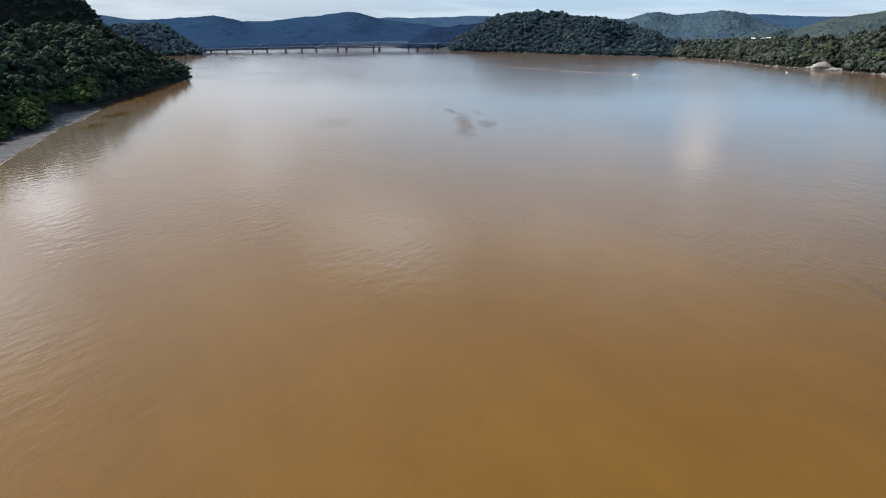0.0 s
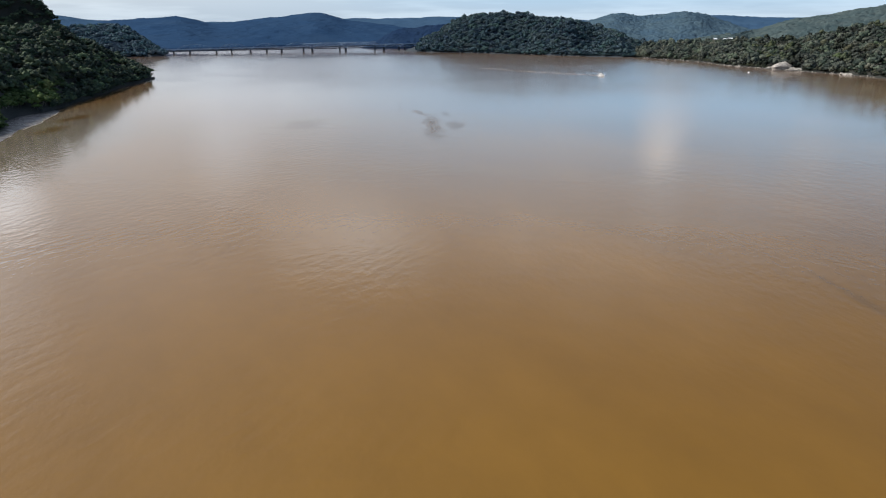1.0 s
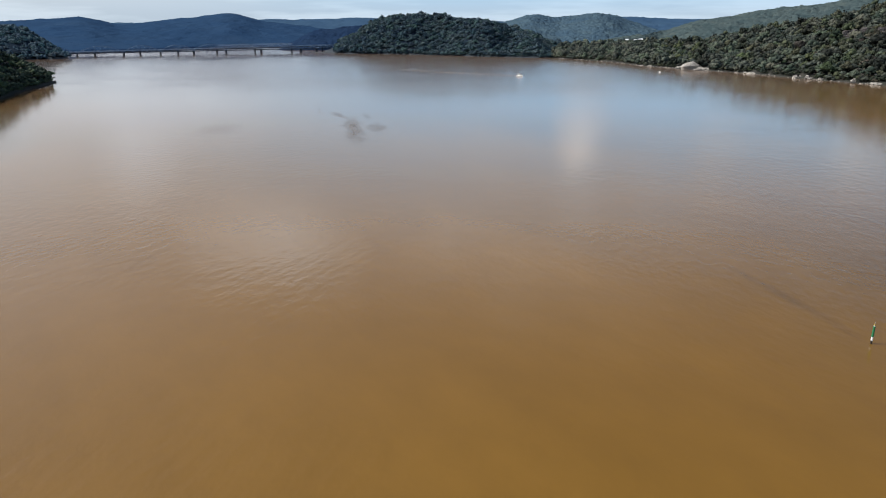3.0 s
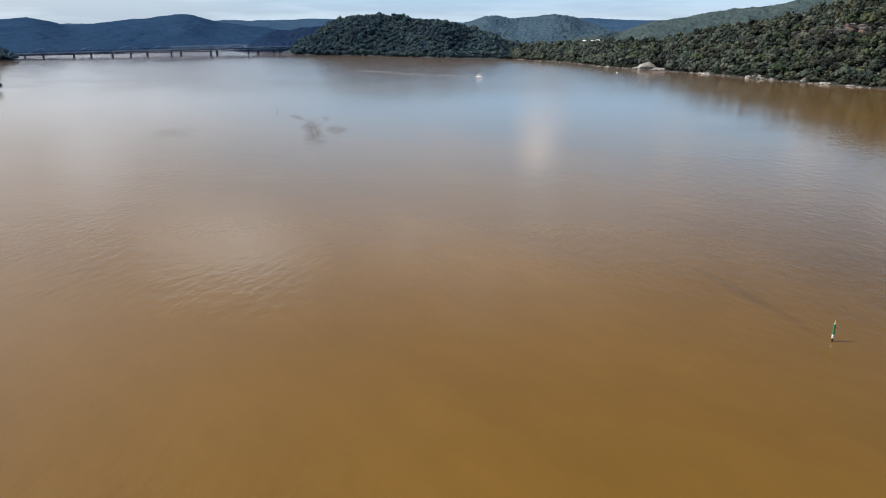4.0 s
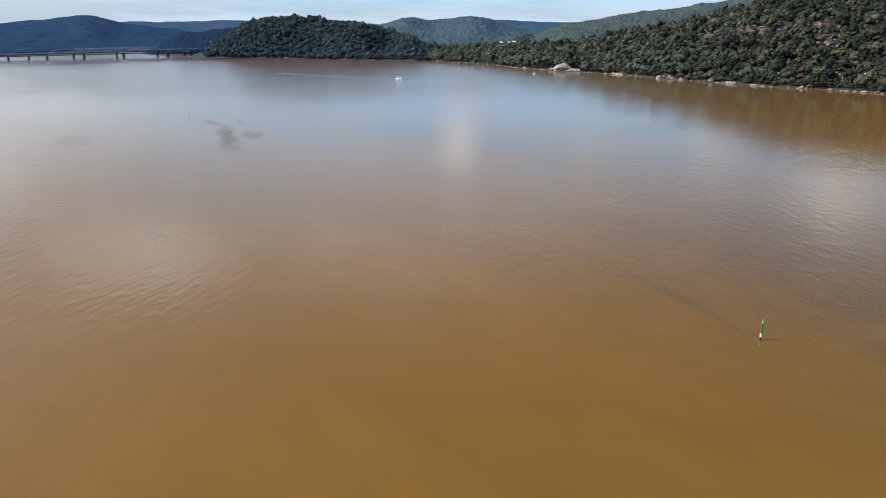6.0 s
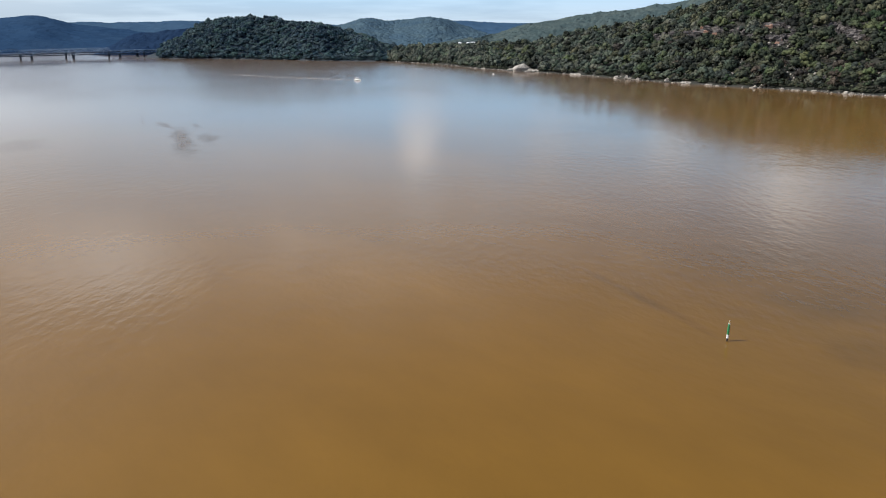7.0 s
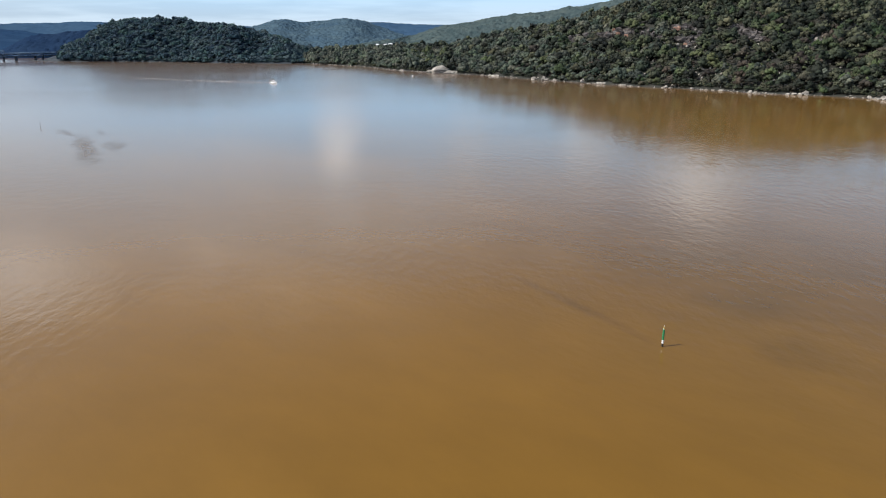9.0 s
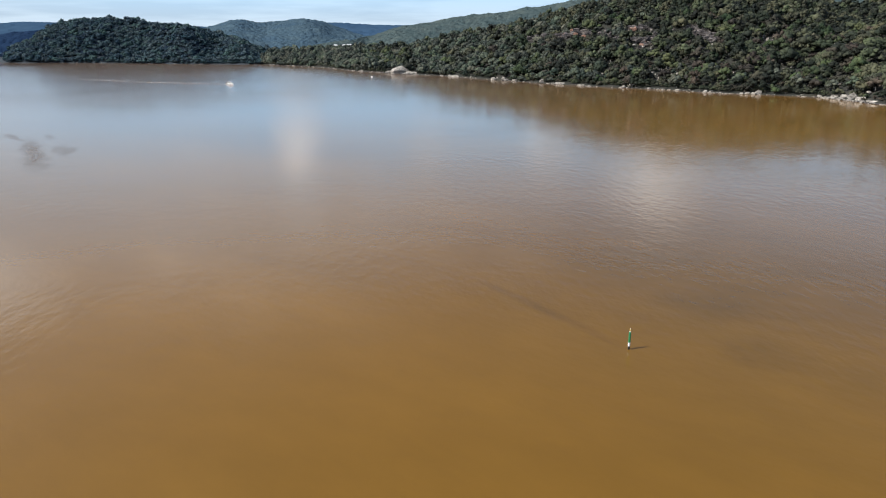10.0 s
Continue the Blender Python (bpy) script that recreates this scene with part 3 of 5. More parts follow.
POINT = Land([(-30, 1450, 1620, 48), (-24, 1450, 1620, 45), (-22, 1450, 1610, 49), (-21, 1450, 1600, 50), (-19.9, 1455, 1590, 41), (-19, 1458, 1570, 22),
              (-18.3, 1465, 1530, 6), (-17.8, 1470, 1500, -1)])
ISLAND = Land([(-1.2, 1690, 1720, -2), (0.1, 1640, 1720, -1), (0.8, 1608, 1725, 12), (2, 1590, 1740, 32), (3.3, 1573, 1740, 57), (4.1, 1560, 1740, 66),
               (5, 1545, 1720, 70), (7.1, 1500, 1690, 74), (8.5, 1470, 1650, 72), (10, 1445, 1620, 66), (11.7, 1410, 1590, 58), (13.3, 1385, 1560, 52),
               (15, 1368, 1535, 39), (16.2, 1362, 1525, 26), (17.6, 1358, 1505, 17), (19, 1360, 1500, 8), (20, 1380, 1500, -1)],
              spurs=((5.4, 1.3, 14), (8.6, 1.4, -15), (11.6, 1.1, 15), (13.6, 0.9, -12), (15.0, 0.8, 8), (17.2, 1.0, -9)))
RIGHT = Land([(16.9, 1370, 1440, -1), (17.4, 1335, 1480, 10), (18.1, 1318, 1490, 15), (21.3, 1212, 1400, 18), (23.8, 1084, 1300, 22), (26.8, 1014, 1235, 24), (28.5, 985, 1205, 27),
              (29.9, 964, 1180, 35), (31.6, 930, 1160, 42), (33.8, 880, 1150, 49), (35.9, 845, 1140, 55), (38, 815, 1120, 66), (40, 792, 1100, 77), (42, 772, 1080, 88),
              (46.6, 747, 1060, 97), (50, 718, 1040, 96), (54, 711, 1020, 86), (56, 706, 1010, 80), (57.3, 690, 1005, 74), (59, 662, 1000, 72), (60.5, 648, 1000, 80),
              (65, 620, 980, 98), (80, 600, 960, 100), (110, 600, 960, 100)])
BEHIND = Land([(21, 1420, 1600, 22), (22.5, 1420, 1600, 28), (24.0, 1410, 1620, 32), (24.7, 1400, 1690, 37), (26, 1390, 1700, 46), (27, 1380, 1700, 56), (29, 1370, 1700, 66), (31.6, 1360, 1700, 78),
               (33.8, 1350, 1700, 86), (35.9, 1350, 1700, 94), (38, 1350, 1700, 103), (40, 1350, 1700, 114), (45, 1350, 1700, 118), (55, 1350, 1700, 110), (80, 1350, 1700, 100)])
HILL = Land([(9, 1900, 2250, 20), (12, 1900, 2280, 50), (13.3, 1900, 2300, 58), (14.7, 1900, 2300, 78), (15.7, 1900, 2300, 83), (17.3, 1900, 2300, 75), (18.8, 1900, 2300, 82),
             (20.1, 1900, 2300, 91), (21.4, 1900, 2300, 84), (22.5, 1900, 2300, 66), (24, 1900, 2280, 46), (26, 1900, 2250, 26), (30, 1900, 2250, 10)], 8,
            spurs=((15.2, 1.1, 3), (16.8, 1.1, -2), (20.7, 1.1, 3), (22.4, 1.1, -2)))
COVE = Land([(-3.6, 1900, 1960, -1), (-3, 1880, 1980, 4), (-1.7, 1860, 2000, 26), (-0.6, 1850, 2010, 42), (0.7, 1850, 2010, 46), (3.3, 1850, 2010, 53), (6, 1850, 2010, 45), (9, 1850, 2010, 20)])
FAR = Land([(-26, 2300, 3000, 6), (-24, 2200, 3050, 30), (-22.1, 2100, 3150, 62), (-20.6, 1950, 3200, 76), (-18.7, 1850, 3200, 83), (-17.2, 1850, 3200, 90), (-16.4, 1850, 3200, 88), (-15.4, 1880, 3200, 74), (-14.4, 1900, 3200, 60),
            (-12, 1980, 3200, 76), (-9.5, 2080, 3200, 90), (-7.8, 2140, 3200, 104), (-7, 2170, 3200, 110), (-6.1, 2200, 3200, 101), (-4.9, 2240, 3200, 80), (-3.6, 2260, 3200, 71), (-2.2, 2280, 3180, 63),
            (-0.6, 2300, 3150, 52), (1.5, 2320, 3100, 34), (4, 2340, 3050, 8)], 2.0, 500.0, 1.6)
BEYOND = Land([(-70, 3500, 4300, 108), (-40, 3500, 4300, 104), (-24.6, 3500, 4300, 106), (-22.1, 3500, 4300, 82), (-18, 3500, 4300, 78), (-14.4, 3500, 4300, 76), (-10, 3500, 4300, 80), (-6, 3500, 4300, 96), (-4, 3500, 4300, 97), (-1.9, 3500, 4300, 95),
               (3, 3500, 4300, 107), (8, 3500, 4300, 92), (14, 3500, 4300, 86), (20, 3500, 4300, 104), (22.5, 3500, 4300, 112), (24.7, 3500, 4300, 100), (28.2, 3500, 4300, 96),
               (30.4, 3500, 4300, 90), (45, 3500, 4300, 97), (70, 3500, 4300, 97)], 2.0, 400.0, 1.6)


HOUSES = [(22.5, 1545, 7, -15), (23.15, 1540, 6, -40), (23.5, 1545, 9, -20)]   # bearing, distance, width, turn


def canopy_mesh(name, land, b0, b1, gap, crown, tall, material, label, category="hill", deep=0.3, front=0.0):
    """A far wooded hill: its crowns run together into one uneven roof of leaves."""
    mid = land.at((b0 + b1) / 2)
    rows = np.arange(-14 if front == 0 else front * (mid[1] - mid[0]), mid[1] - mid[0] + land.back * deep, gap)
    bs = np.arange(b0, b1, math.degrees(gap / mid[1]))
    verts, tris = [], []
    n = len(rows)
    for b in bs:
        shore, crest, top = land.at(b)
        for d in rows:
            r = shore + d * (crest - shore) / (mid[1] - mid[0])
            x, y = spot(b, r)
            z = land.height(b, r)
            dist = noise.voronoi(Vector((x / crown, y / crown, 0.5)))[0]
            dome = (max(0.0, 1.0 - 1.2 * dist[0] ** 2) ** 0.5 + 0.2 * min(1, dist[1] - dist[0])) * (0.65 + 0.6 * abs(fbm(x, y, 0.045, 2)))
            if d > 0 and not any(abs(b - hb) * 27 < 16 and -40 < r - hr < 14 for hb, hr, hw, ht in HOUSES if land is BEHIND):
                z += tall * (0.35 + dome * (0.8 + 0.5 * fbm(x, y, 0.02, 2))) * min(1, max(0.0, top / 8))
            verts.append((x, y, z))
    for i in range(len(bs) - 1):
        for j in range(n - 1):
            a = i * n + j
            tris += [(a, a + n, a + n + 1), (a, a + n + 1, a + 1)]
    return tagged(new(name, mesh_from(name, verts, tris, material)), label, category, kind="structure")


land_mesh("hillside_west", LEFT, -100, -18.9, 0.3, STEPS, SOIL, "steep dark wooded headland above the river")
land_mesh("hilltop_west", HEIGHT, -100, -23.4, 0.3, STEPS, SOIL, "steep dark wooded hilltop behind the headland")
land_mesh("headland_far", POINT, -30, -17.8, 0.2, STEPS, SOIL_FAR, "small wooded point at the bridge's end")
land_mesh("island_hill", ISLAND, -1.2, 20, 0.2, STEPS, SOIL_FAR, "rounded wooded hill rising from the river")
land_mesh("hillside_east", RIGHT, 16.9, 110, 0.3, STEPS, SOIL, "long bush-covered sandstone hillside along the river")
canopy_mesh("island_canopy", ISLAND, 0.9, 19, 5.0, 10, 2.5, LEAF_UNDER, "closed shade-dark undergrowth over the rounded hill", "forest", 0.1, 0.1)
canopy_mesh("point_canopy", POINT, -27, -18.2, 5.0, 10, 4.5, LEAF_UNDER, "closed shade-dark undergrowth on the point", "forest", 0.1, 0.1)
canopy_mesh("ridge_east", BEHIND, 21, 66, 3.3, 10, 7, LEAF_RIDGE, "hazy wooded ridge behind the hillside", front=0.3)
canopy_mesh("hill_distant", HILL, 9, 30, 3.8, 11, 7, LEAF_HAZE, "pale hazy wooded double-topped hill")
canopy_mesh("hill_cove", COVE, -3.6, 9, 4.0, 13, 6, LEAF_COVE, "dark hazy wooded hill behind the bridge")
canopy_mesh("range_horizon", FAR, -26, 4, 10, 24, 2.5, RANGE, "hazy navy wooded mountain behind the bridge", "mountains", 0.2)
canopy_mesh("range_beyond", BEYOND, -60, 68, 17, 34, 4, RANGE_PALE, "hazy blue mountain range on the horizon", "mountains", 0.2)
# ---------------------------------------------------------------- trees
rng = np.random.default_rng(11)
bm = bmesh.new()
bmesh.ops.create_icosphere(bm, subdivisions=1, radius=1.0)
ICO = (np.array([v.co[:] for v in bm.verts]), np.array([[v.index for v in f.verts] for f in bm.faces]))
bm.free()


def lump(c, size, squash):
    """One bumpy leaf mass, flatter below."""
    v, f = ICO
    seed = Vector(rng.uniform(0, 90, 3))
    k = np.array([1 + 0.55 * noise.noise(Vector(p) * 2.3 + seed) for p in v]) + rng.uniform(-0.09, 0.09, len(v))
    w = v * (size * k)[:, None]
    w[:, 2] *= np.where(v[:, 2] > 0, squash, squash * 0.6)
    return w + c, f


def crown_arrays(big, small, sprays, wide=1.0, tall=0.8, leaf=1.0, loose=0.38):
    """A crown of unit radius: uneven leaf masses side by side, under a ragged coat of leaf sprays."""
    vs, fs, n = [], [], 0
    centres = []
    for i in range(big + small):
        main = i < big
        a = 2 * math.pi * (i / max(big, 1) + rng.uniform(0, 0.3)) if main else rng.uniform(0, 2 * math.pi)
        rad = wide * ((0.1 if i == 0 else rng.uniform(0.3, 0.68)) if main else rng.uniform(0.5, 0.95))
        c = np.array([rad * math.cos(a), rad * math.sin(a), tall * (rng.uniform(0.4, 0.8) - 0.45 * (rad / wide) ** 2 + (0.15 if i == 0 else 0))])
        size = rng.uniform(0.26, 0.46) if main else rng.uniform(0.13, 0.24)
        v, f = lump(c, size, rng.uniform(0.65, 0.95))
        vs.append(v), fs.append(f + n)
        n += len(v)
        centres.append((c, size))
    share = np.array([k * k for c, k in centres])
    share /= share.sum()
    for i in range(sprays):
        c, size = centres[rng.choice(len(centres), p=share)]
        d = rng.normal(size=3)
        d[2] = abs(d[2]) * 1.1 - 0.3
        d /= np.linalg.norm(d)
        face = d + rng.normal(size=3) * loose
        face /= np.linalg.norm(face)
        e1 = np.cross(face, rng.normal(size=3))
        e1 /= np.linalg.norm(e1)
        e2 = np.cross(face, e1)
        q = c + d * size * rng.uniform(0.86, 1.22) * (1, 1, 0.85)
        k = rng.uniform(0.07, 0.15) * leaf
        vs.append(np.array([q + e1 * k, q - e1 * k * rng.uniform(0.3, 0.8) + e2 * k * rng.uniform(0.6, 1.1), q - e1 * k * rng.uniform(0.3, 0.8) - e2 * k * rng.uniform(0.6, 1.1)]))
        fs.append(np.array([[0, 1, 2]]) + n)
        n += 3
    return np.vstack(vs), np.vstack(fs)


def wood_arrays(reach=1.0, limbs=3, sides=5):
    """A tapered trunk with a few limbs, for a crown whose middle is one unit high."""
    b = bmesh.new()
    tube(b, (0, 0, -0.15), (0.03, 0.02, 0.75), 0.045, 0.028, sides)
    for i in range(limbs):
        a = 2 * math.pi * (i + rng.uniform(0, 0.6)) / limbs
        tube(b, (0.02, 0.01, 0.55 + 0.06 * i), (0.45 * math.cos(a) * reach, 0.45 * math.sin(a) * reach, 0.98 + 0.1 * i), 0.026, 0.010, sides - 1)
    bmesh.ops.triangulate(b, faces=b.faces)
    v = np.array([x.co[:] for x in b.verts])
    f = np.array([[x.index for x in p.verts] for p in b.faces])
    b.free()
    return v, f


def scatter(land, b0, b1, gap, deep, keep=None, first=0.0, jitter=0.42, squeeze=0.9):
    """Places for trees on a slope, about gap metres apart: x, y, z, bearing, share of the way up."""
    out = []
    b = b0
    lo = min(land.at(x)[0] for x in np.linspace(b0, b1, 60))
    hi = max(land.at(x)[1] for x in np.linspace(b0, b1, 60)) + land.back * deep
    r = lo
    while r < hi:
        db = math.degrees(gap / r)
        for b in np.arange(b0, b1, db):
            bb = b + rng.uniform(-jitter, jitter) * db * 2
            rr = r + rng.uniform(-jitter, jitter) * gap * 2
            shore, crest, top = land.at(bb)
            if bb < b0 or bb > b1 or rr < shore + first or rr > crest + land.back * deep:
                continue
            z = land.height(bb, rr)
            if z < -0.4:
                continue
            s = (rr - shore) / max(crest - shore, 1)
            if keep is not None and not keep(bb, rr, s, z):
                continue
            out.append((*spot(bb, rr), z, bb, s))
        r += gap * squeeze
    return out


def merged(name, places, protos, size, material, label, category, tall=(0.9, 1.25), lift=0.55):
    """A wood too thick to count, as one mesh."""
    vs, fs, tones, n = [], [], [], 0
    for x, y, z, b, s in places:
        v, f = protos[rng.integers(len(protos))]
        k = size[0] + (size[1] - size[0]) * rng.uniform() ** 1.4
        a = rng.uniform(0, 2 * math.pi)
        ca, sa = math.cos(a) * k, math.sin(a) * k
        kz = k * rng.uniform(*tall)
        w = np.empty_like(v)
        w[:, 0] = v[:, 0] * ca - v[:, 1] * sa + x
        w[:, 1] = v[:, 0] * sa + v[:, 1] * ca + y
        w[:, 2] = v[:, 2] * kz + z + (lift if s > 0.16 else min(lift, 0.15)) * k
        vs.append(w), fs.append(f + n), tones.append(np.full(len(v), rng.uniform()))
        n += len(v)
    ob = new(name, mesh_from(name, np.vstack(vs), np.vstack(fs), material, True, np.concatenate(tones)))
    return tagged(ob, label, category, kind="stuff")


NEAR_P = [crown_arrays(int(rng.integers(6, 9)), 5, 190, 1.0, rng.uniform(0.8, 1.2)) for i in range(16)]
WEST_P = [crown_arrays(int(rng.integers(5, 8)), 4, 150, 1.0, rng.uniform(0.8, 1.1)) for i in range(14)]
MID_P = [crown_arrays(int(rng.integers(4, 7)), 3, 90, 1.0, rng.uniform(0.8, 1.1), 1.25) for i in range(12)]
FAR_P = [crown_arrays(int(rng.integers(4, 7)), 3, 84, 1.0, rng.uniform(0.7, 1.0), 1.45, 0.9) for i in range(12)]
LOW_P = [crown_arrays(3, 3, 44, 0.9, 0.8, 1.3) for i in range(6)]
# bare sandstone on the slope: bearing, share of the way up, half length, half depth
LEDGES = [(37.1, 0.62, 8, 4), (37.8, 0.60, 9, 4), (38.6, 0.56, 7, 4), (39.05, 0.53, 8, 4), (39.7, 0.57, 9, 4), (40.3, 0.54, 9, 4), (40.9, 0.52, 6, 3), (42.0, 0.50, 6, 3), (42.4, 0.46, 6, 3),
          (43.1, 0.41, 6, 3), (43.7, 0.53, 8, 4), (44.3, 0.52, 9, 4), (44.9, 0.52, 8, 4), (44.5, 0.38, 7, 4), (44.9, 0.34, 7, 4), (45.4, 0.42, 8, 4), (46.4, 0.47, 7, 3), (48.1, 0.50, 8, 4),
          (48.6, 0.45, 8, 4), (49.1, 0.42, 8, 4), (49.4, 0.38, 6, 4), (53.0, 0.45, 6, 3), (53.6, 0.44, 7, 3), (45.6, 0.15, 6, 4), (46.2, 0.12, 7, 4), (46.5, 0.10, 5, 3), (45.7, 0.07, 5, 3),
          (42.35, 0.14, 5, 3), (51.3, 0.11, 4, 3), (55.0, 0.12, 4, 3)]
LEDGE_SPOTS = []
for lb, ls, lw, ld in LEDGES:
    shore, crest, top = RIGHT.at(lb)
    lr = shore + ls * (crest - shore)
    LEDGE_SPOTS.append((*spot(lb, lr), lr, lb, lw, ld))


# stretches of shore where bare rock comes down to the water: bearings, reach inland
BARE = [(26.1, 28.4, 13), (31.0, 31.8, 4), (33.9, 35.3, 7), (37.3, 37.9, 5), (38.7, 39.3, 6), (43.8, 44.2, 5), (52.3, 52.9, 5), (56.9, 60.2, 7)]


def bare_shore(b, r):
    return any(lo < b < hi and r < RIGHT.at(b)[0] + deep for lo, hi, deep in BARE)


def off_ledges(b, r, s, z):
    """No tree stands on a ledge or just below one."""
    if bare_shore(b, r):
        return False
    x, y = spot(b, r)
    for lx, ly, lr, lb, lw, ld in LEDGE_SPOTS:
        along = (b - lb) * lr * 0.01745
        if abs(along) < lw * 1.1 and (-27 if lr > RIGHT.at(lb)[0] + 60 else -12) < r - lr < 3:
            return False
    return s < 0.2 or fbm(x, y, 0.025, 3) + 0.5 * fbm(x, y, 0.08, 2) < 0.85


def single(b, s):
    """Whether a tree of the east shore stands clear enough to be counted."""
    return 43.5 < b < 63 and s < 0.11


east = scatter(RIGHT, 28, 64, 8.5, 0.10, off_ledges, 0)
shore_trees = [q for q in east if single(q[3], q[4])]
east = [q for q in east if not single(q[3], q[4])]
low_shore = scatter(RIGHT, 17.0, 28, 8.4, 0.10, lambda b, r, s, z: not bare_shore(b, r), 0)
east += [q for q in low_shore if rng.uniform() > (31 - q[3]) / 8]
grey = [q for q in low_shore if q not in east] + [q for q in east if q[3] > 28 and rng.uniform() < (46 - q[3]) / 18]
upper = [q for q in east if q[4] > 0.62]
gone = set(grey)
upper = [q for q in upper if q not in gone]
east = [q for q in east if q[4] <= 0.62 and q not in gone]
merged("bushland", upper, MID_P, (3.8, 9.2), LEAF, "olive-green eucalypt bush along the top of the hillside", "bushland", (0.9, 1.4), 0.45)
pick = [rng.uniform() for q in east]
for lo, hi, leaf, what in ((0.0, 0.72, LEAF, "dense olive-green eucalypt bush on the sandstone slope"), (0.72, 0.90, LEAF_OLIVE, "brighter green trees scattered through the bush"),
                           (0.90, 1.0, LEAF_BROWN, "dry brownish trees scattered through the bush")):
    merged("bushland", [q for q, u in zip(east, pick) if lo <= u < hi], NEAR_P, (3.5, 9.8), leaf, what, "bushland", (0.9, 1.4), 0.5)
WOOD_P = [wood_arrays(1.0, 4) for i in range(4)]
bare = [q for q in east if rng.uniform() < 0.03 and q[4] < 0.6]
merged("bare_trees", bare, WOOD_P, (6.0, 9.0), BARK, "pale bare trunks and limbs standing among the bush", "dead trees", (0.8, 1.1), 0.0)
merged("bushland", grey, NEAR_P, (4.2, 9.0), LEAF_MID, "dense grey-green eucalypt bush along the low shore", "bushland", (0.9, 1.3), 0.4)
west = scatter(LEFT, -34, -18.9, 6.6, 0.2, None, -3, 0.42, 0.8)
# the mangroves stand in lobes, with bays of mud between: bearings, distance from the shore
LOBES = [(-34, -31.0, -15), (-31.0, -30.5, 4), (-30.5, -28.45, -9), (-28.45, -26.6, 11), (-26.6, -24.8, 2)]
mangroves = scatter(LEFT, -33, -24.8, 4.2, 0.0, lambda b, r, s, z: s < 0.24 and any(lo <= b < hi and r > LEFT.at(b)[0] + d for lo, hi, d in LOBES), -16)
west = [q for q in west if not (q[4] < 0.2 and q[3] < -24.5)]
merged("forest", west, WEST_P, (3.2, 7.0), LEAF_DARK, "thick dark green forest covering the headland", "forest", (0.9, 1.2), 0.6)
top_west = scatter(HEIGHT, -34, -23.5, 5.0, 0.12, None, -8, 0.42, 0.28)
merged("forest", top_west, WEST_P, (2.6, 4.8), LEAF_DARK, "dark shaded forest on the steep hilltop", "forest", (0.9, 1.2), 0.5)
isle = scatter(ISLAND, 0.6, 20, 6.8, 0.05, None, -2)
merged("forest", isle, FAR_P, (3.4, 9.6), LEAF_FAR, "dense hazy grey-green forest on the rounded hill", "forest", (0.75, 1.2), 0.2)
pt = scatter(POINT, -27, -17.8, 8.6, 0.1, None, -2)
merged("forest", pt, FAR_P, (4.5, 8.5), LEAF_POINT, "hazy grey-green forest on the point by the bridge", "forest", (0.9, 1.2), 0.2)

def shrubs(land, b0, b1, count, leaf, label):
    """Low bushes that hang over the waterline."""
    places = []
    for i in range(count):
        b = rng.uniform(b0, b1)
        shore = land.at(b)[0]
        r = shore - 6
        while land.height(b, r) < 0.3 and r < shore + 25:
            r += 0.5
        r += rng.uniform(1.5, 8)
        if land is RIGHT and bare_shore(b, r):
            continue
        places.append((*spot(b, r), land.height(b, r), b, 0))
    merged("shrubs", places, LOW_P, (1.8, 4.8), leaf, label, "shrubs", (0.8, 1.1), 0.15)


shrubs(RIGHT, 17.3, 64, 900, LEAF, "low olive bushes hanging over the rocky waterline")
under = []
for i in range(800):
    b = rng.uniform(34, 63)
    shore, crest, top = RIGHT.at(b)
    r = shore + (crest - shore) * rng.uniform(0.01, 0.5) ** 1.3
    under.append((*spot(b, r), RIGHT.height(b, r), b, 0))
merged("shrubs", under[::2], LOW_P, (2.0, 4.6), LEAF, "olive undergrowth between the trees of the slope", "shrubs", (0.7, 1.1), 0.15)
merged("shrubs", under[1::2], LOW_P, (2.0, 4.6), LEAF_BROWN, "brownish undergrowth between the trees of the slope", "shrubs", (0.7, 1.1), 0.15)
shrubs(ISLAND, 0.9, 17.8, 480, LEAF_FAR, "low hazy grey-green bushes along the water")
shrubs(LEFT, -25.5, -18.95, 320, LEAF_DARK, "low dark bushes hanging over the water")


def tree_kind(sprays, leaf, tall, label, category):
    """One tree with trunk and crown, of unit crown radius, standing at the origin."""
    root = new("gum_tree" if category == "tree" else "mangrove_tree")
    tagged(root, label, category)
    v, f = wood_arrays()
    trunk = new("trunk", mesh_from("trunk", v * (1, 1, 0.62 * tall), f, BARK, True))
    v, f = crown_arrays(6, 4, sprays, 1.0, 0.95)
    crown = new("crown", mesh_from("crown", v * (1, 1, tall) + (0, 0, 0.42 * tall), f, leaf, True, np.full(len(v), rng.uniform())))
    trunk.parent = crown.parent = root
    return root


def plant(kinds, places, sizes, group):
    for i, (x, y, z, b, s) in enumerate(places):
        k = rng.uniform(*sizes)
        m = pose(x, y, z - 0.1, 0, 0, rng.uniform(0, 360)) @ Matrix.Diagonal((k, k, k * rng.uniform(0.9, 1.15), 1))
        kind = kinds[i % len(kinds)]
        if i >= len(kinds):
            m = m @ Matrix.Diagonal((*(1 / c for c in kind.scale), 1))
        if i < len(kinds):
            kind.matrix_world = m
            ob = kind
        else:
            ob = copy_thing(kind, m)
        tagged(ob, group=group)


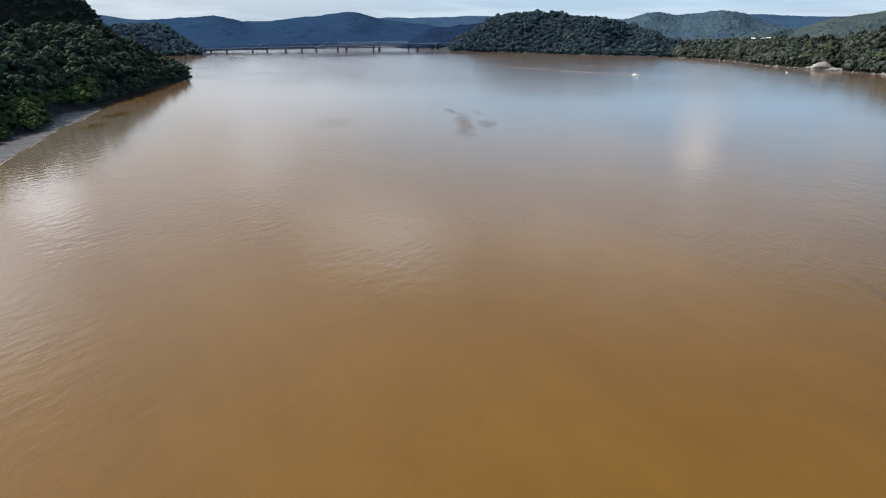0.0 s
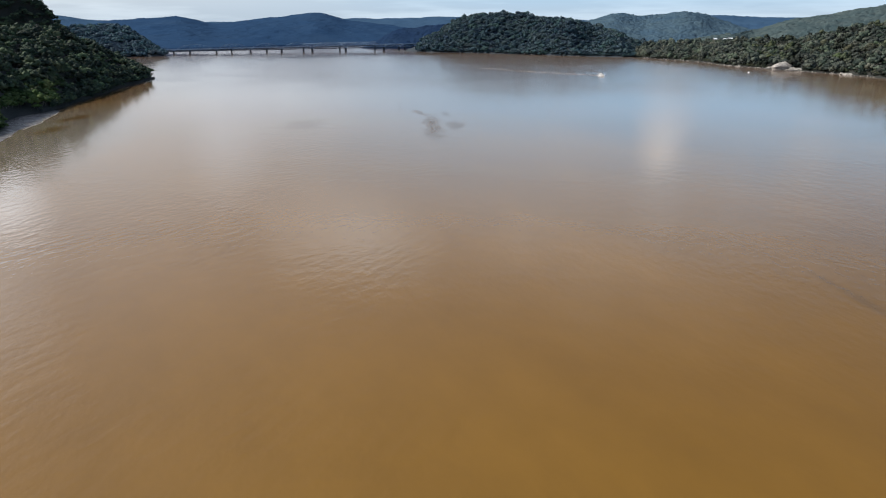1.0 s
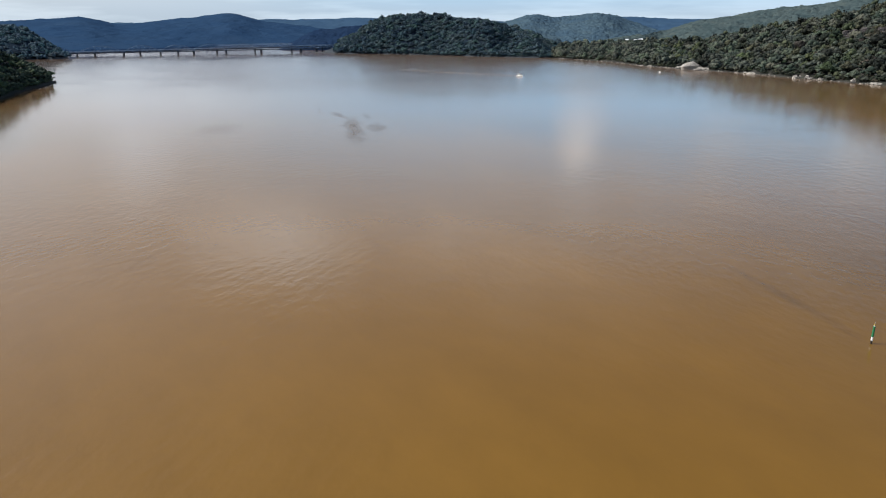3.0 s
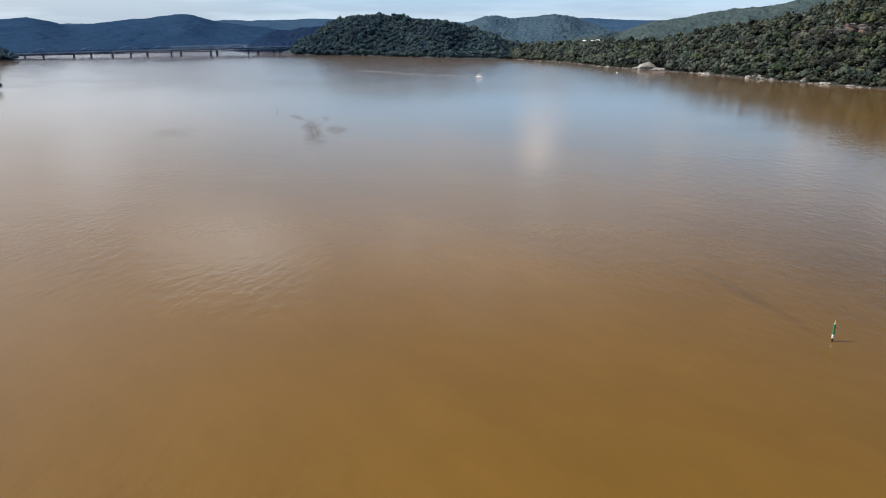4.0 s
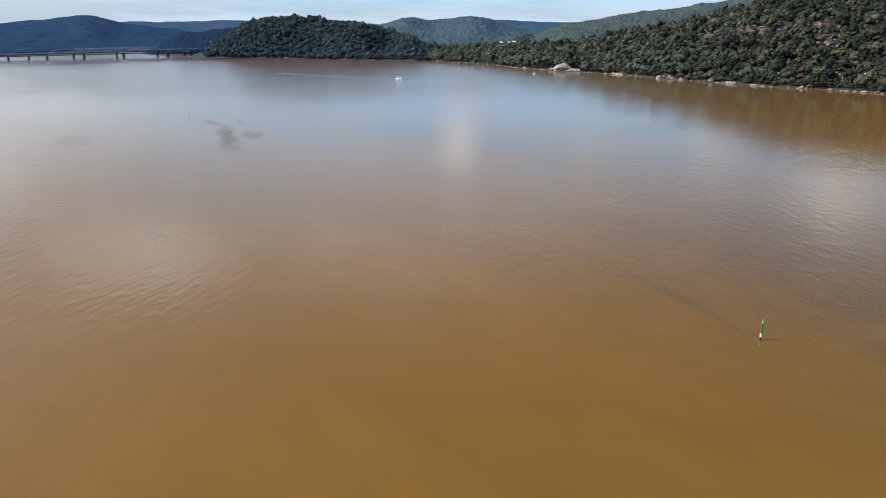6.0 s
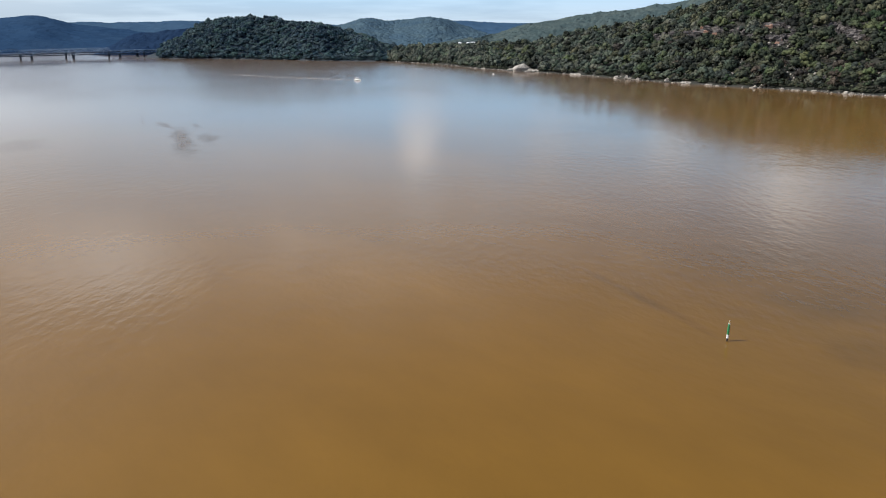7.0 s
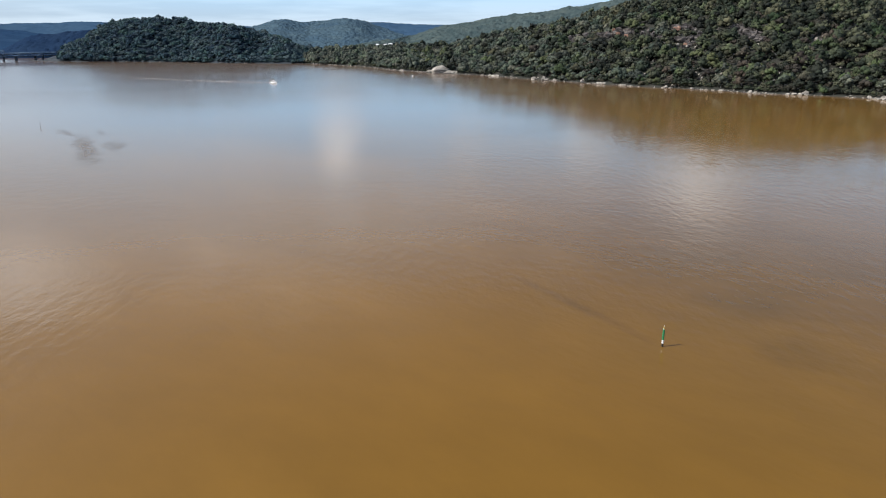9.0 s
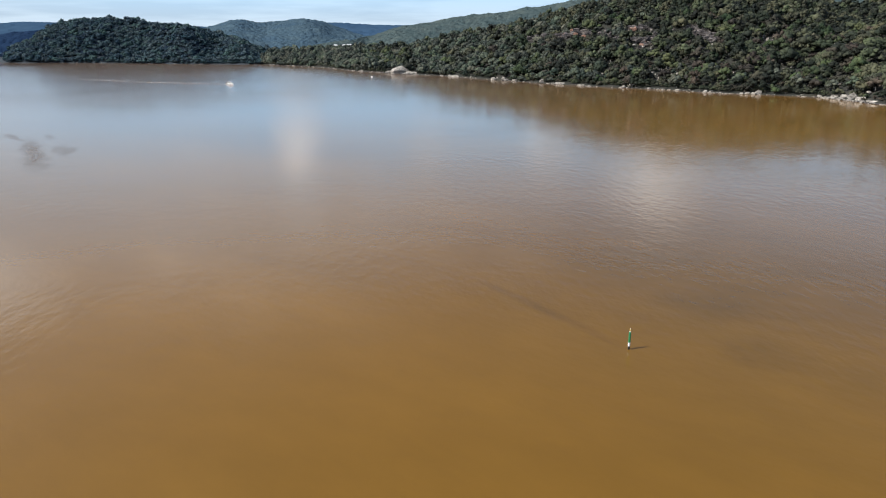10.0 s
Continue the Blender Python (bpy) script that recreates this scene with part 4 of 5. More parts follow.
plant([tree_kind(150, (LEAF, LEAF_BROWN, LEAF, LEAF, LEAF_OLIVE, LEAF, LEAF_MID)[i], rng.uniform(0.9, 1.4),
                 ("olive-green", "brownish", "olive-green", "olive-green", "bright green", "olive-green", "grey-green")[i] + " gum tree with pale trunk at the rocky shore", "tree") for i in range(7)],
      shore_trees[:260], (3.8, 7.4), "gum trees along the shore")
plant([tree_kind(150, LEAF_GREEN, rng.uniform(0.8, 1.0), "bright green mangrove tree at the edge of the mud", "tree") for i in range(5)],
      mangroves[:280], (2.9, 5.0), "mangroves by the mud flat")
if len(shore_trees) > 260:
    merged("bushland", shore_trees[260:], NEAR_P, (3.2, 6.2), LEAF, "gum trees thick along the rocky shore", "bushland")
if len(mangroves) > 280:
    merged("mangroves", mangroves[280:], WEST_P, (2.8, 4.6), LEAF_GREEN, "bright green mangroves thick along the mud", "mangroves")

# ---------------------------------------------------------------- shore: mud flat, foam line, rocks
OUTER = [(-221, 474), (-204, 411), (-198, 377), (-183, 322), (-168, 270), (-152, 200), (-146, 120), (-150, 20)]


def along(points, step):
    """Evenly spaced points on a smoothed line."""
    p = np.array(points, float)
    d = np.concatenate([[0], np.cumsum(np.hypot(*np.diff(p, axis=0).T))])
    u = np.arange(0, d[-1], step)
    q = np.stack([np.interp(u, d, p[:, 0]), np.interp(u, d, p[:, 1])], -1)
    for i in range(6):
        q[1:-1] = (q[:-2] + 2 * q[1:-1] + q[2:]) / 4
    return q


edge = along(OUTER, 4.0)
verts, tris = [], []
INLAND = [-14, -4, 0, 3, 8, 16, 28, 45, 70, 100]
for i, (x, y) in enumerate(edge):
    for d in INLAND:
        wob = 0.9 * fbm(x, y, 0.05, 2)
        q = d + wob
        z = 0.035 * q if q > 0 else 0.09 * q
        verts.append((x - 0.93 * d, y + 0.36 * d, min(z, 0.9 + 0.004 * d) + (0.12 * fbm(x - d, y + d, 0.12, 3) if d > 0 else 0)))
n = len(INLAND)
for i in range(len(edge) - 1):
    for j in range(n - 1):
        a = i * n + j
        tris += [(a, a + 1, a + n + 1), (a, a + n + 1, a + n)]
tagged(new("mud_flat", mesh_from("mud_flat", verts, tris, MUD, True)), "grey wet mud flat at the foot of the mangroves", "mud flat", kind="structure")


def ribbon(points, width, z, wander=0.0, gaps=0.0, seed=0.0):
    """A thin uneven strip lying on the water, torn here and there."""
    vs, fs = [], []
    for i in range(len(points) - 1):
        p, q = np.array(points[i]), np.array(points[i + 1])
        d = (q - p) / max(np.linalg.norm(q - p), 1e-6)
        nrm = np.array([-d[1], d[0]])
        if fbm(p[0] + seed, p[1], 0.09, 2) < gaps - 0.6:
            continue
        for end in (p, q):
            w = width * (0.6 + 0.8 * abs(fbm(end[0], end[1] + seed, 0.15, 3)))
            c = end + nrm * wander * fbm(end[0], end[1] + seed, 0.05, 3)
            vs += [(*(c - nrm * w / 2), z), (*(c + nrm * w / 2), z)]
        k = len(vs) - 4
        fs += [(k, k + 2, k + 3), (k, k + 3, k + 1)]
    return vs, fs


line = [(x + 0.6 + 0.9 * fbm(x, y, 0.05, 3), y) for x, y in along(OUTER, 2.0)[4:124]]
vs, fs = ribbon(line, 0.8, 0.07, 0.2, 0.45)
tagged(new("foam_line", mesh_from("foam_line", vs, fs, TIDE)), "thin pale foam line where mud meets water", "foam", kind="stuff")


def rock_mesh(name, seed, flat, blocky, material, points=22):
    """An angular block: the hull of scattered points, with a few broken corners."""
    dice = np.random.default_rng(int(seed * 10))
    b = bmesh.new()
    for i in range(points):
        c = dice.normal(size=3)
        c /= np.linalg.norm(c)
        c = c * (1 - blocky) + c / np.abs(c).max() * 0.85 * blocky
        c *= dice.uniform(0.72, 1.05)
        b.verts.new((c[0], c[1], c[2] * flat))
    made = bmesh.ops.convex_hull(b, input=b.verts)
    loose = {v for v in made["geom_interior"] + made["geom_unused"] if isinstance(v, bmesh.types.BMVert)}
    bmesh.ops.delete(b, geom=list(loose), context="VERTS")
    return mesh_bm(name, b, material)


GREY_ROCKS = [rock_mesh("boulder", 3.1 * i, (0.55, 0.7, 0.45, 0.8, 0.6)[i], (0.6, 0.4, 0.8, 0.5, 0.7)[i], ROCK, (14, 20, 13, 15, 16)[i]) for i in range(5)]
LEDGE_ROCKS = [rock_mesh("rock_ledge", 40 + 5.3 * i, 0.42, 0.85, ROCK_DARK if i % 3 else ROCK_RED, 26) for i in range(6)]


def lay(name, mesh, x, y, z, size, turn, label, category, group, tilt=0.0):
    ob = new(name, mesh)
    ob.matrix_world = pose(x, y, z, tilt, tilt * 0.6, turn) @ Matrix.Diagonal((*size, 1))
    return tagged(ob, label, category, group)


def shore_line(land, b):
    """Distance at which the ground comes out of the water."""
    r = land.at(b)[0] - 10
    while land.height(b, r) < -0.1 and r < land.at(b)[0] + 25:
        r += 0.5
    return r


laid = 0
while laid < 268:
    b = rng.uniform(17.6, 64)
    if rng.uniform() > 0.30 + 1.1 * fbm(b, 2.0, 0.9, 3):
        continue
    r = shore_line(RIGHT, b) + rng.uniform(-2.8, 2.2)
    x, y = spot(b, r)
    k = 0.7 + 2.1 * rng.uniform() ** 2.8
    lay("boulder", GREY_ROCKS[laid % 5], x, y, max(RIGHT.height(b, r), 0) + 0.2 * k, (k * rng.uniform(0.9, 1.7), k, k * rng.uniform(0.7, 1.25)), rng.uniform(0, 360),
        "weathered grey sandstone boulder at the waterline", "rock", "sandstone boulders along the shore", rng.uniform(-14, 14))
    laid += 1

sand = [spot(b, shore_line(RIGHT, b) - 0.8) for b in np.arange(24.5, 25.7, 0.06)]
vs, fs = ribbon(sand, 3.2, 0.25, 0.6, 0.0, 9.0)
tagged(new("beach", mesh_from("beach", vs, fs, SAND)), "narrow strip of pale sand at the water's edge", "beach", kind="structure")

# the great bare rock and its neighbours: bearing, distance inland, half sizes, turn
def great_rock():
    """A leaning wedge of stone: a long back, a peak and a steep broken end."""
    dice = np.random.default_rng(9)
    b = bmesh.new()
    for u, h, t in ((-1.0, 0.15, 0.5), (-0.75, 0.42, 0.8), (-0.35, 0.72, 0.95), (0.05, 1.0, 0.8), (0.35, 0.97, 0.85), (0.68, 0.72, 0.9), (0.95, 0.30, 0.6)):
        for v, k in ((-1.0, 0.42), (-0.45, 0.92), (0.4, 1.0), (1.0, 0.5)):
            b.verts.new((u + dice.uniform(-0.06, 0.06), v * t, h * k + dice.uniform(-0.04, 0.04)))
        b.verts.new((u * 0.9, -0.9 * t, -0.4))
        b.verts.new((u * 0.9, 0.9 * t, -0.4))
    made = bmesh.ops.convex_hull(b, input=b.verts)
    loose = {v for v in made["geom_interior"] + made["geom_unused"] if isinstance(v, bmesh.types.BMVert)}
    bmesh.ops.delete(b, geom=list(loose), context="VERTS")
    return mesh_bm("boulder", b, ROCK)


GREAT = great_rock()
for b, dr, w, d, h, turn in ((27.12, 4, 12.5, 7, 8.0, 12), (26.55, 3, 6, 4, 5, 40), (26.25, 2, 5, 3.5, 3.6, -20), (27.75, 3, 5, 4, 6, -30), (28.05, 2, 4, 3, 4.5, 25), (28.3, 2, 4, 3, 3.4, 60), (27.45, 0, 4, 3, 3.0, 10), (26.9, -1, 5, 3, 2.2, -8),
                             (34.2, 2, 7, 4, 4.6, 15), (34.8, 2, 5, 4, 4.2, 60), (35.1, 1, 4, 3, 3.2, 20), (31.4, 1, 7, 3, 3.0, 0), (37.6, 1, 3.4, 2.6, 5.0, 10), (38.9, 2, 6, 4, 4.0, -20), (39.2, 1, 3.6, 3, 3.2, 30),
                             (44.0, 2, 3.6, 3, 5.0, 15), (57.3, 3, 4, 3, 3.6, 5), (57.9, 4, 5, 3, 5.4, -12), (58.3, 4, 5, 3, 6.2, 6), (58.2, 0, 4, 2.4, 2.4, 14), (58.8, 3, 5, 3, 4.6, 10), (59.3, 2, 4, 3, 3.4, -8), (59.7, 3, 6, 3, 3.4, 4),
                             (57.6, 0, 3, 2, 2.2, -20), (52.6, 2, 4, 2.6, 4.0, 12), (49.6, 1, 4, 2.6, 3.2, 8), (48.2, 1, 3.4, 2.4, 2.8, -14), (55.4, 1, 3.6, 2.4, 2.8, 20)):
    r = RIGHT.at(b)[0]
    x, y = spot(b, r + dr)
    lay("boulder", GREAT if w > 12 else GREY_ROCKS[int(b * 7) % 5], x, y, 0.22 * h + max(0.0, dr - 2) * 0.3, (w, d, h), turn - b, "large bare grey sandstone outcrop standing in the water's edge", "rock", "great shore rocks", 4.0)

for i, (x, y, r, b, w, d) in enumerate(LEDGE_SPOTS):
    pale = i > 20
    for k in range(7 if pale else 9):
        db = rng.uniform(-0.9, 0.9) * w * (2.2 if pale else 1.0) / radians(r)
        dr = rng.uniform(-14, 8) if pale else rng.uniform(-5, 3)
        px, py = spot(b + db, r + dr)
        z = RIGHT.height(b + db, r + dr)
        red = k in (1, 4, 6) and i in (3, 4, 5, 6, 11, 14)
        rock = GREY_ROCKS[k % 5] if pale and k % 3 else LEDGE_ROCKS[(3 if k % 2 else 0) if red else (1, 2, 4, 5)[k % 4]]
        grow = 0.6 if pale else 1.0 if red else 1.2
        lay("rock_ledge", rock, px, py, z + rng.uniform(0.6, 4.6) * grow,
            (w * rng.uniform(0.2, 0.6) * grow, d * rng.uniform(0.4, 0.8), rng.uniform(3.0, 7.0) * grow), -b + rng.uniform(-15, 15),
            "rust-stained sandstone ledge breaking out of the bush" if red else "pale grey sandstone block among the bush" if pale else "dark grey sandstone ledge breaking out of the bush",
            "rock", "ledges on the hillside", rng.uniform(-8, 8))

ROCK_ARRAYS = []
for me in [rock_mesh("boulder", 3.1 * i, 0.65, 0.75, ROCK, 14) for i in range(5)]:
    ROCK_ARRAYS.append((np.array([v.co[:] for v in me.vertices]), np.array([p.vertices[:] for p in me.polygons])))
spots = []
for i in range(420):
    b = rng.normal(46.5, 6)
    if 36 < b < 63:
        shore, crest, top = RIGHT.at(b)
        r = shore + (crest - shore) * rng.uniform(0.04, 0.5)
        spots.append((*spot(b, r), RIGHT.height(b, r) + 1.2, b, 0))
merged("rock_scatter", spots, ROCK_ARRAYS, (0.7, 2.6), ROCK, "pale sandstone boulders strewn among the bush", "rocks", (0.9, 1.4), 0.45)
spots = []
for i in range(4200):
    b = rng.uniform(17.6, 64)
    if rng.uniform() < 0.42 + 1.0 * fbm(b, 5.0, 0.7, 3):
        r = shore_line(RIGHT, b) + rng.uniform(-2.0, 1.2)
        spots.append((*spot(b, r), max(RIGHT.height(b, r), 0.0), b, 0))
merged("rock_scatter", spots[::2], ROCK_ARRAYS, (0.35, 1.5), ROCK, "small pale rocks strewn along the waterline", "rocks", (0.5, 0.9), 0.1)
merged("rock_scatter", spots[1::2], ROCK_ARRAYS, (0.4, 1.7), ROCK_DARK, "small dark wet rocks strewn along the waterline", "rocks", (0.5, 1.0), 0.1)
spots = []
for i in range(90):
    b = rng.uniform(0.4, 17.4)
    r = ISLAND.at(b)[0] - 6
    while ISLAND.height(b, r) < 0 and r < 1700:
        r += 0.5
    spots.append((*spot(b, r + rng.uniform(-1, 2)), 0.1, b, 0))
merged("rock_scatter", spots, ROCK_ARRAYS, (0.6, 2.0), ROCK, "pale rocks strewn round the foot of the wooded hill", "rocks", (0.7, 1.0), 0.1)

# ---------------------------------------------------------------- channel markers


def lathe(profile, sides=20):
    """A turned shape from rows of radius and height."""
    b = bmesh.new()
    rings = []
    for r, z in profile:
        rings.append([b.verts.new((r * math.cos(2 * math.pi * i / sides), r * math.sin(2 * math.pi * i / sides), z)) for i in range(sides)])
    for lo, hi in zip(rings, rings[1:]):
        for i in range(sides):
            b.faces.new((lo[i], lo[(i + 1) % sides], hi[(i + 1) % sides], hi[i]))
    b.faces.new(rings[0][::-1])
    b.faces.new(rings[-1])
    return b


def channel_marker(x, y, paint, label, lean=0.0, k=1.0):
    root = thing("channel_marker", pose(x, y, 0, 0, lean, 0) @ Matrix.Diagonal((0.8 * k, 0.8 * k, k, 1)), label, "channel marker", "channel markers in the river")
    part("pile", lathe([(0.20, -2.0), (0.21, 0.2), (0.20, 0.62), (0.17, 0.64)]), TARRED, root, "black tarred foot")
    part("band", lathe([(0.225, 0.60), (0.24, 0.63), (0.24, 1.30), (0.225, 1.33)]), WHITE, root, "white painted band")
    part("sleeve", lathe([(0.225, 1.31), (0.25, 1.34), (0.25, 3.28), (0.20, 3.34), (0.10, 3.36)]), paint, root, "painted sleeve")
    part("platform", lathe([(0.13, 3.34), (0.20, 3.38), (0.20, 3.44), (0.12, 3.46)]), WHITE, root)
    lamp = part("lantern", lathe([(0.10, 3.44), (0.12, 3.50), (0.12, 3.72), (0.14, 3.74), (0.14, 3.78), (0.07, 3.86)]), YELLOW, root, "small brass-coloured lantern")
    b = bmesh.new()
    bar(b, (0.0, 0.0, 3.84), (0.02, 0.0, 4.15), 0.05, 0.05)
    part("spike", b, WHITE, lamp)
    b = bmesh.new()
    bar(b, (0.22, 0, 1.3), (0.22, 0, 3.2), 0.04, 0.04)
    for i in range(6):
        bar(b, (0.21, -0.14, 1.45 + 0.3 * i), (0.21, 0.14, 1.45 + 0.3 * i), 0.03, 0.03)
    part("ladder", b, STEEL, root)
    return root


channel_marker(86.9, 105.0, GREEN, "green and white channel marker pile standing in the river", 1.0, 0.92)


def beacon(x, y, label, k=1.0):
    root = thing("river_beacon", pose(x, y, 0) @ Matrix.Diagonal((k, k, k, 1)), label, "channel marker", "slim beacons far out in the river")
    part("pile", lathe([(0.20, -2), (0.20, 1.9), (0.16, 1.92)]), TARRED, root, "black pile foot")
    part("band", lathe([(0.15, 1.90), (0.17, 1.94), (0.17, 3.3), (0.15, 3.32)]), STEEL, root, "pale grey middle")
    part("topmark", lathe([(0.14, 3.30), (0.34, 3.36), (0.34, 4.30), (0.14, 4.5)]), RED, root, "dark red can-shaped topmark")
    return root


beacon(-7.0, 487.0, "dark slim river beacon with a can on top", 0.55)
beacon(-82.1, 847.4, "dark slim river beacon far out by the bridge", 0.55)

# ---------------------------------------------------------------- the cruising boat, its wake, and the mooring buoy


def hull(length, beam, depth, material, parent):
    b = bmesh.new()
    rows = []
    for i in range(13):
        u = i / 12
        half = beam / 2 * (1 - max(0, (u - 0.45) / 0.55) ** 2.2) * (0.92 + 0.08 * min(1, u * 4))
        y = (u - 0.5) * length
        sheer = depth * (0.85 + 0.35 * u * u)
        keel = -0.35 + 0.5 * max(0, u - 0.7) ** 1.3
        rows.append([b.verts.new(c) for c in ((-half * 0.15, y, keel), (-half * 0.8, y, 0.05), (-half, y, sheer), (-half * 0.9, y, sheer + 0.04), (half * 0.9, y, sheer + 0.04), (half, y, sheer), (half * 0.8, y, 0.05), (half * 0.15, y, keel))])
    for p, q in zip(rows, rows[1:]):
        for j in range(8):
            b.faces.new((p[j], p[(j + 1) % 8], q[(j + 1) % 8], q[j]))
    b.faces.new(rows[0])
    b.faces.new(rows[-1][::-1])
    return part("hull", b, material, parent, "white hull", True)


def cruiser(x, y, turn):
    root = thing("motor_cruiser", pose(x, y, 0.05, 1.5, 0, turn), "small white motor cruiser under way with a cabin", "boat")
    hull(8.4, 2.9, 1.15, WHITE, root)
    b = bmesh.new()
    box(b, (-1.15, -2.2, 1.15), (1.15, 1.9, 2.55), 0.18)
    for v in b.verts:
        if v.co.z > 2.0:
            v.co.y = v.co.y * 0.86 - 0.15
            v.co.x *= 0.88
    cabin = part("cabin", b, WHITE, root, "white cabin")
    for side in (-1, 1):
        for k in range(3):
            b = bmesh.new()
            box(b, (side * 1.12 - 0.03, -1.7 + k * 1.05, 1.65), (side * 1.12 + 0.03, -0.85 + k * 1.05, 2.2), 0.02)
            part("cabin_window", b, GLASS, cabin, "dark window")
    b = bmesh.new()
    box(b, (-0.9, 1.62, 1.6), (0.9, 1.78, 2.25), 0.03)
    part("windscreen", b, GLASS, cabin, "dark windscreen")
    b = bmesh.new()
    box(b, (-1.2, -3.3, 2.62), (1.2, 1.2, 2.74), 0.05)
    part("canopy", b, WHITE, root, "white flat canopy")
    for sx in (-1.1, 1.1):
        b = bmesh.new()
        tube(b, (sx, -3.2, 1.1), (sx, -3.2, 2.64), 0.03)
        part("canopy_post", b, STEEL, root)
        b = bmesh.new()
        tube(b, (sx * 0.9, 1.8, 1.55), (sx * 0.45, 3.9, 1.85), 0.025)
        tube(b, (sx * 0.9, 1.8, 1.1), (sx * 0.9, 1.8, 1.56), 0.025)
        tube(b, (sx * 0.47, 3.8, 1.3), (sx * 0.47, 3.8, 1.85), 0.025)
        part("bow_rail", b, STEEL, root)
    b = bmesh.new()
    box(b, (-0.25, -4.7, 0.1), (0.25, -4.1, 1.3), 0.1)
    part("outboard_motor", b, GLASS, root, "dark outboard motor")
    b = bmesh.new()
    tube(b, (0, -0.5, 2.7), (0, -0.6, 4.2), 0.03, 0.015)
    part("mast", b, STEEL, root)
    return root


BOAT = Vector((208.0, 797.0))
cruiser(BOAT.x, BOAT.y, -148.0)
WAKE_ARM = [(207, 803), (168, 850), (131, 893), (92, 966), (40, 1016)]
WASH_ARM = [(209, 804), (222, 860), (226, 930), (221, 985), (200, 1022)]
for arm, width, reach, gap, coat in ((WAKE_ARM, 1.8, 46, 0.15, FOAM), (WAKE_ARM, 9.0, 100, 0.2, WASH), (WAKE_ARM, 22.0, 80, 0.0, WASH), (WASH_ARM, 7.0, 90, 0.35, WASH)):
    vs, fs = ribbon([tuple(q) for q in along(arm, 2.5)[:reach]], width, 0.05 + 0.004 * width, 2.5, gap, width)
    tagged(new("wake", mesh_from("wake", vs, fs, coat)), "pale foaming wake spreading behind the cruiser", "wake", kind="stuff")

buoy = thing("mooring_buoy", pose(393.0, 845.0, 0) @ Matrix.Diagonal((0.75, 0.75, 0.75, 1)), "round white mooring buoy floating off the shore", "buoy")
part("float", lathe([(0.2, -0.5), (0.9, -0.3), (1.25, 0.2), (1.25, 0.75), (0.95, 1.3), (0.4, 1.55), (0.15, 1.6)]), WHITE, buoy, "white round float", True)
part("collar", lathe([(1.20, 0.1), (1.32, 0.16), (1.32, 0.30), (1.20, 0.36)]), STEEL, buoy)
b = bmesh.new()
tube(b, (0, 0, 1.5), (0, 0, 2.1), 0.07)
part("mooring_eye", b, STEEL, buoy)

# ---------------------------------------------------------------- bridges


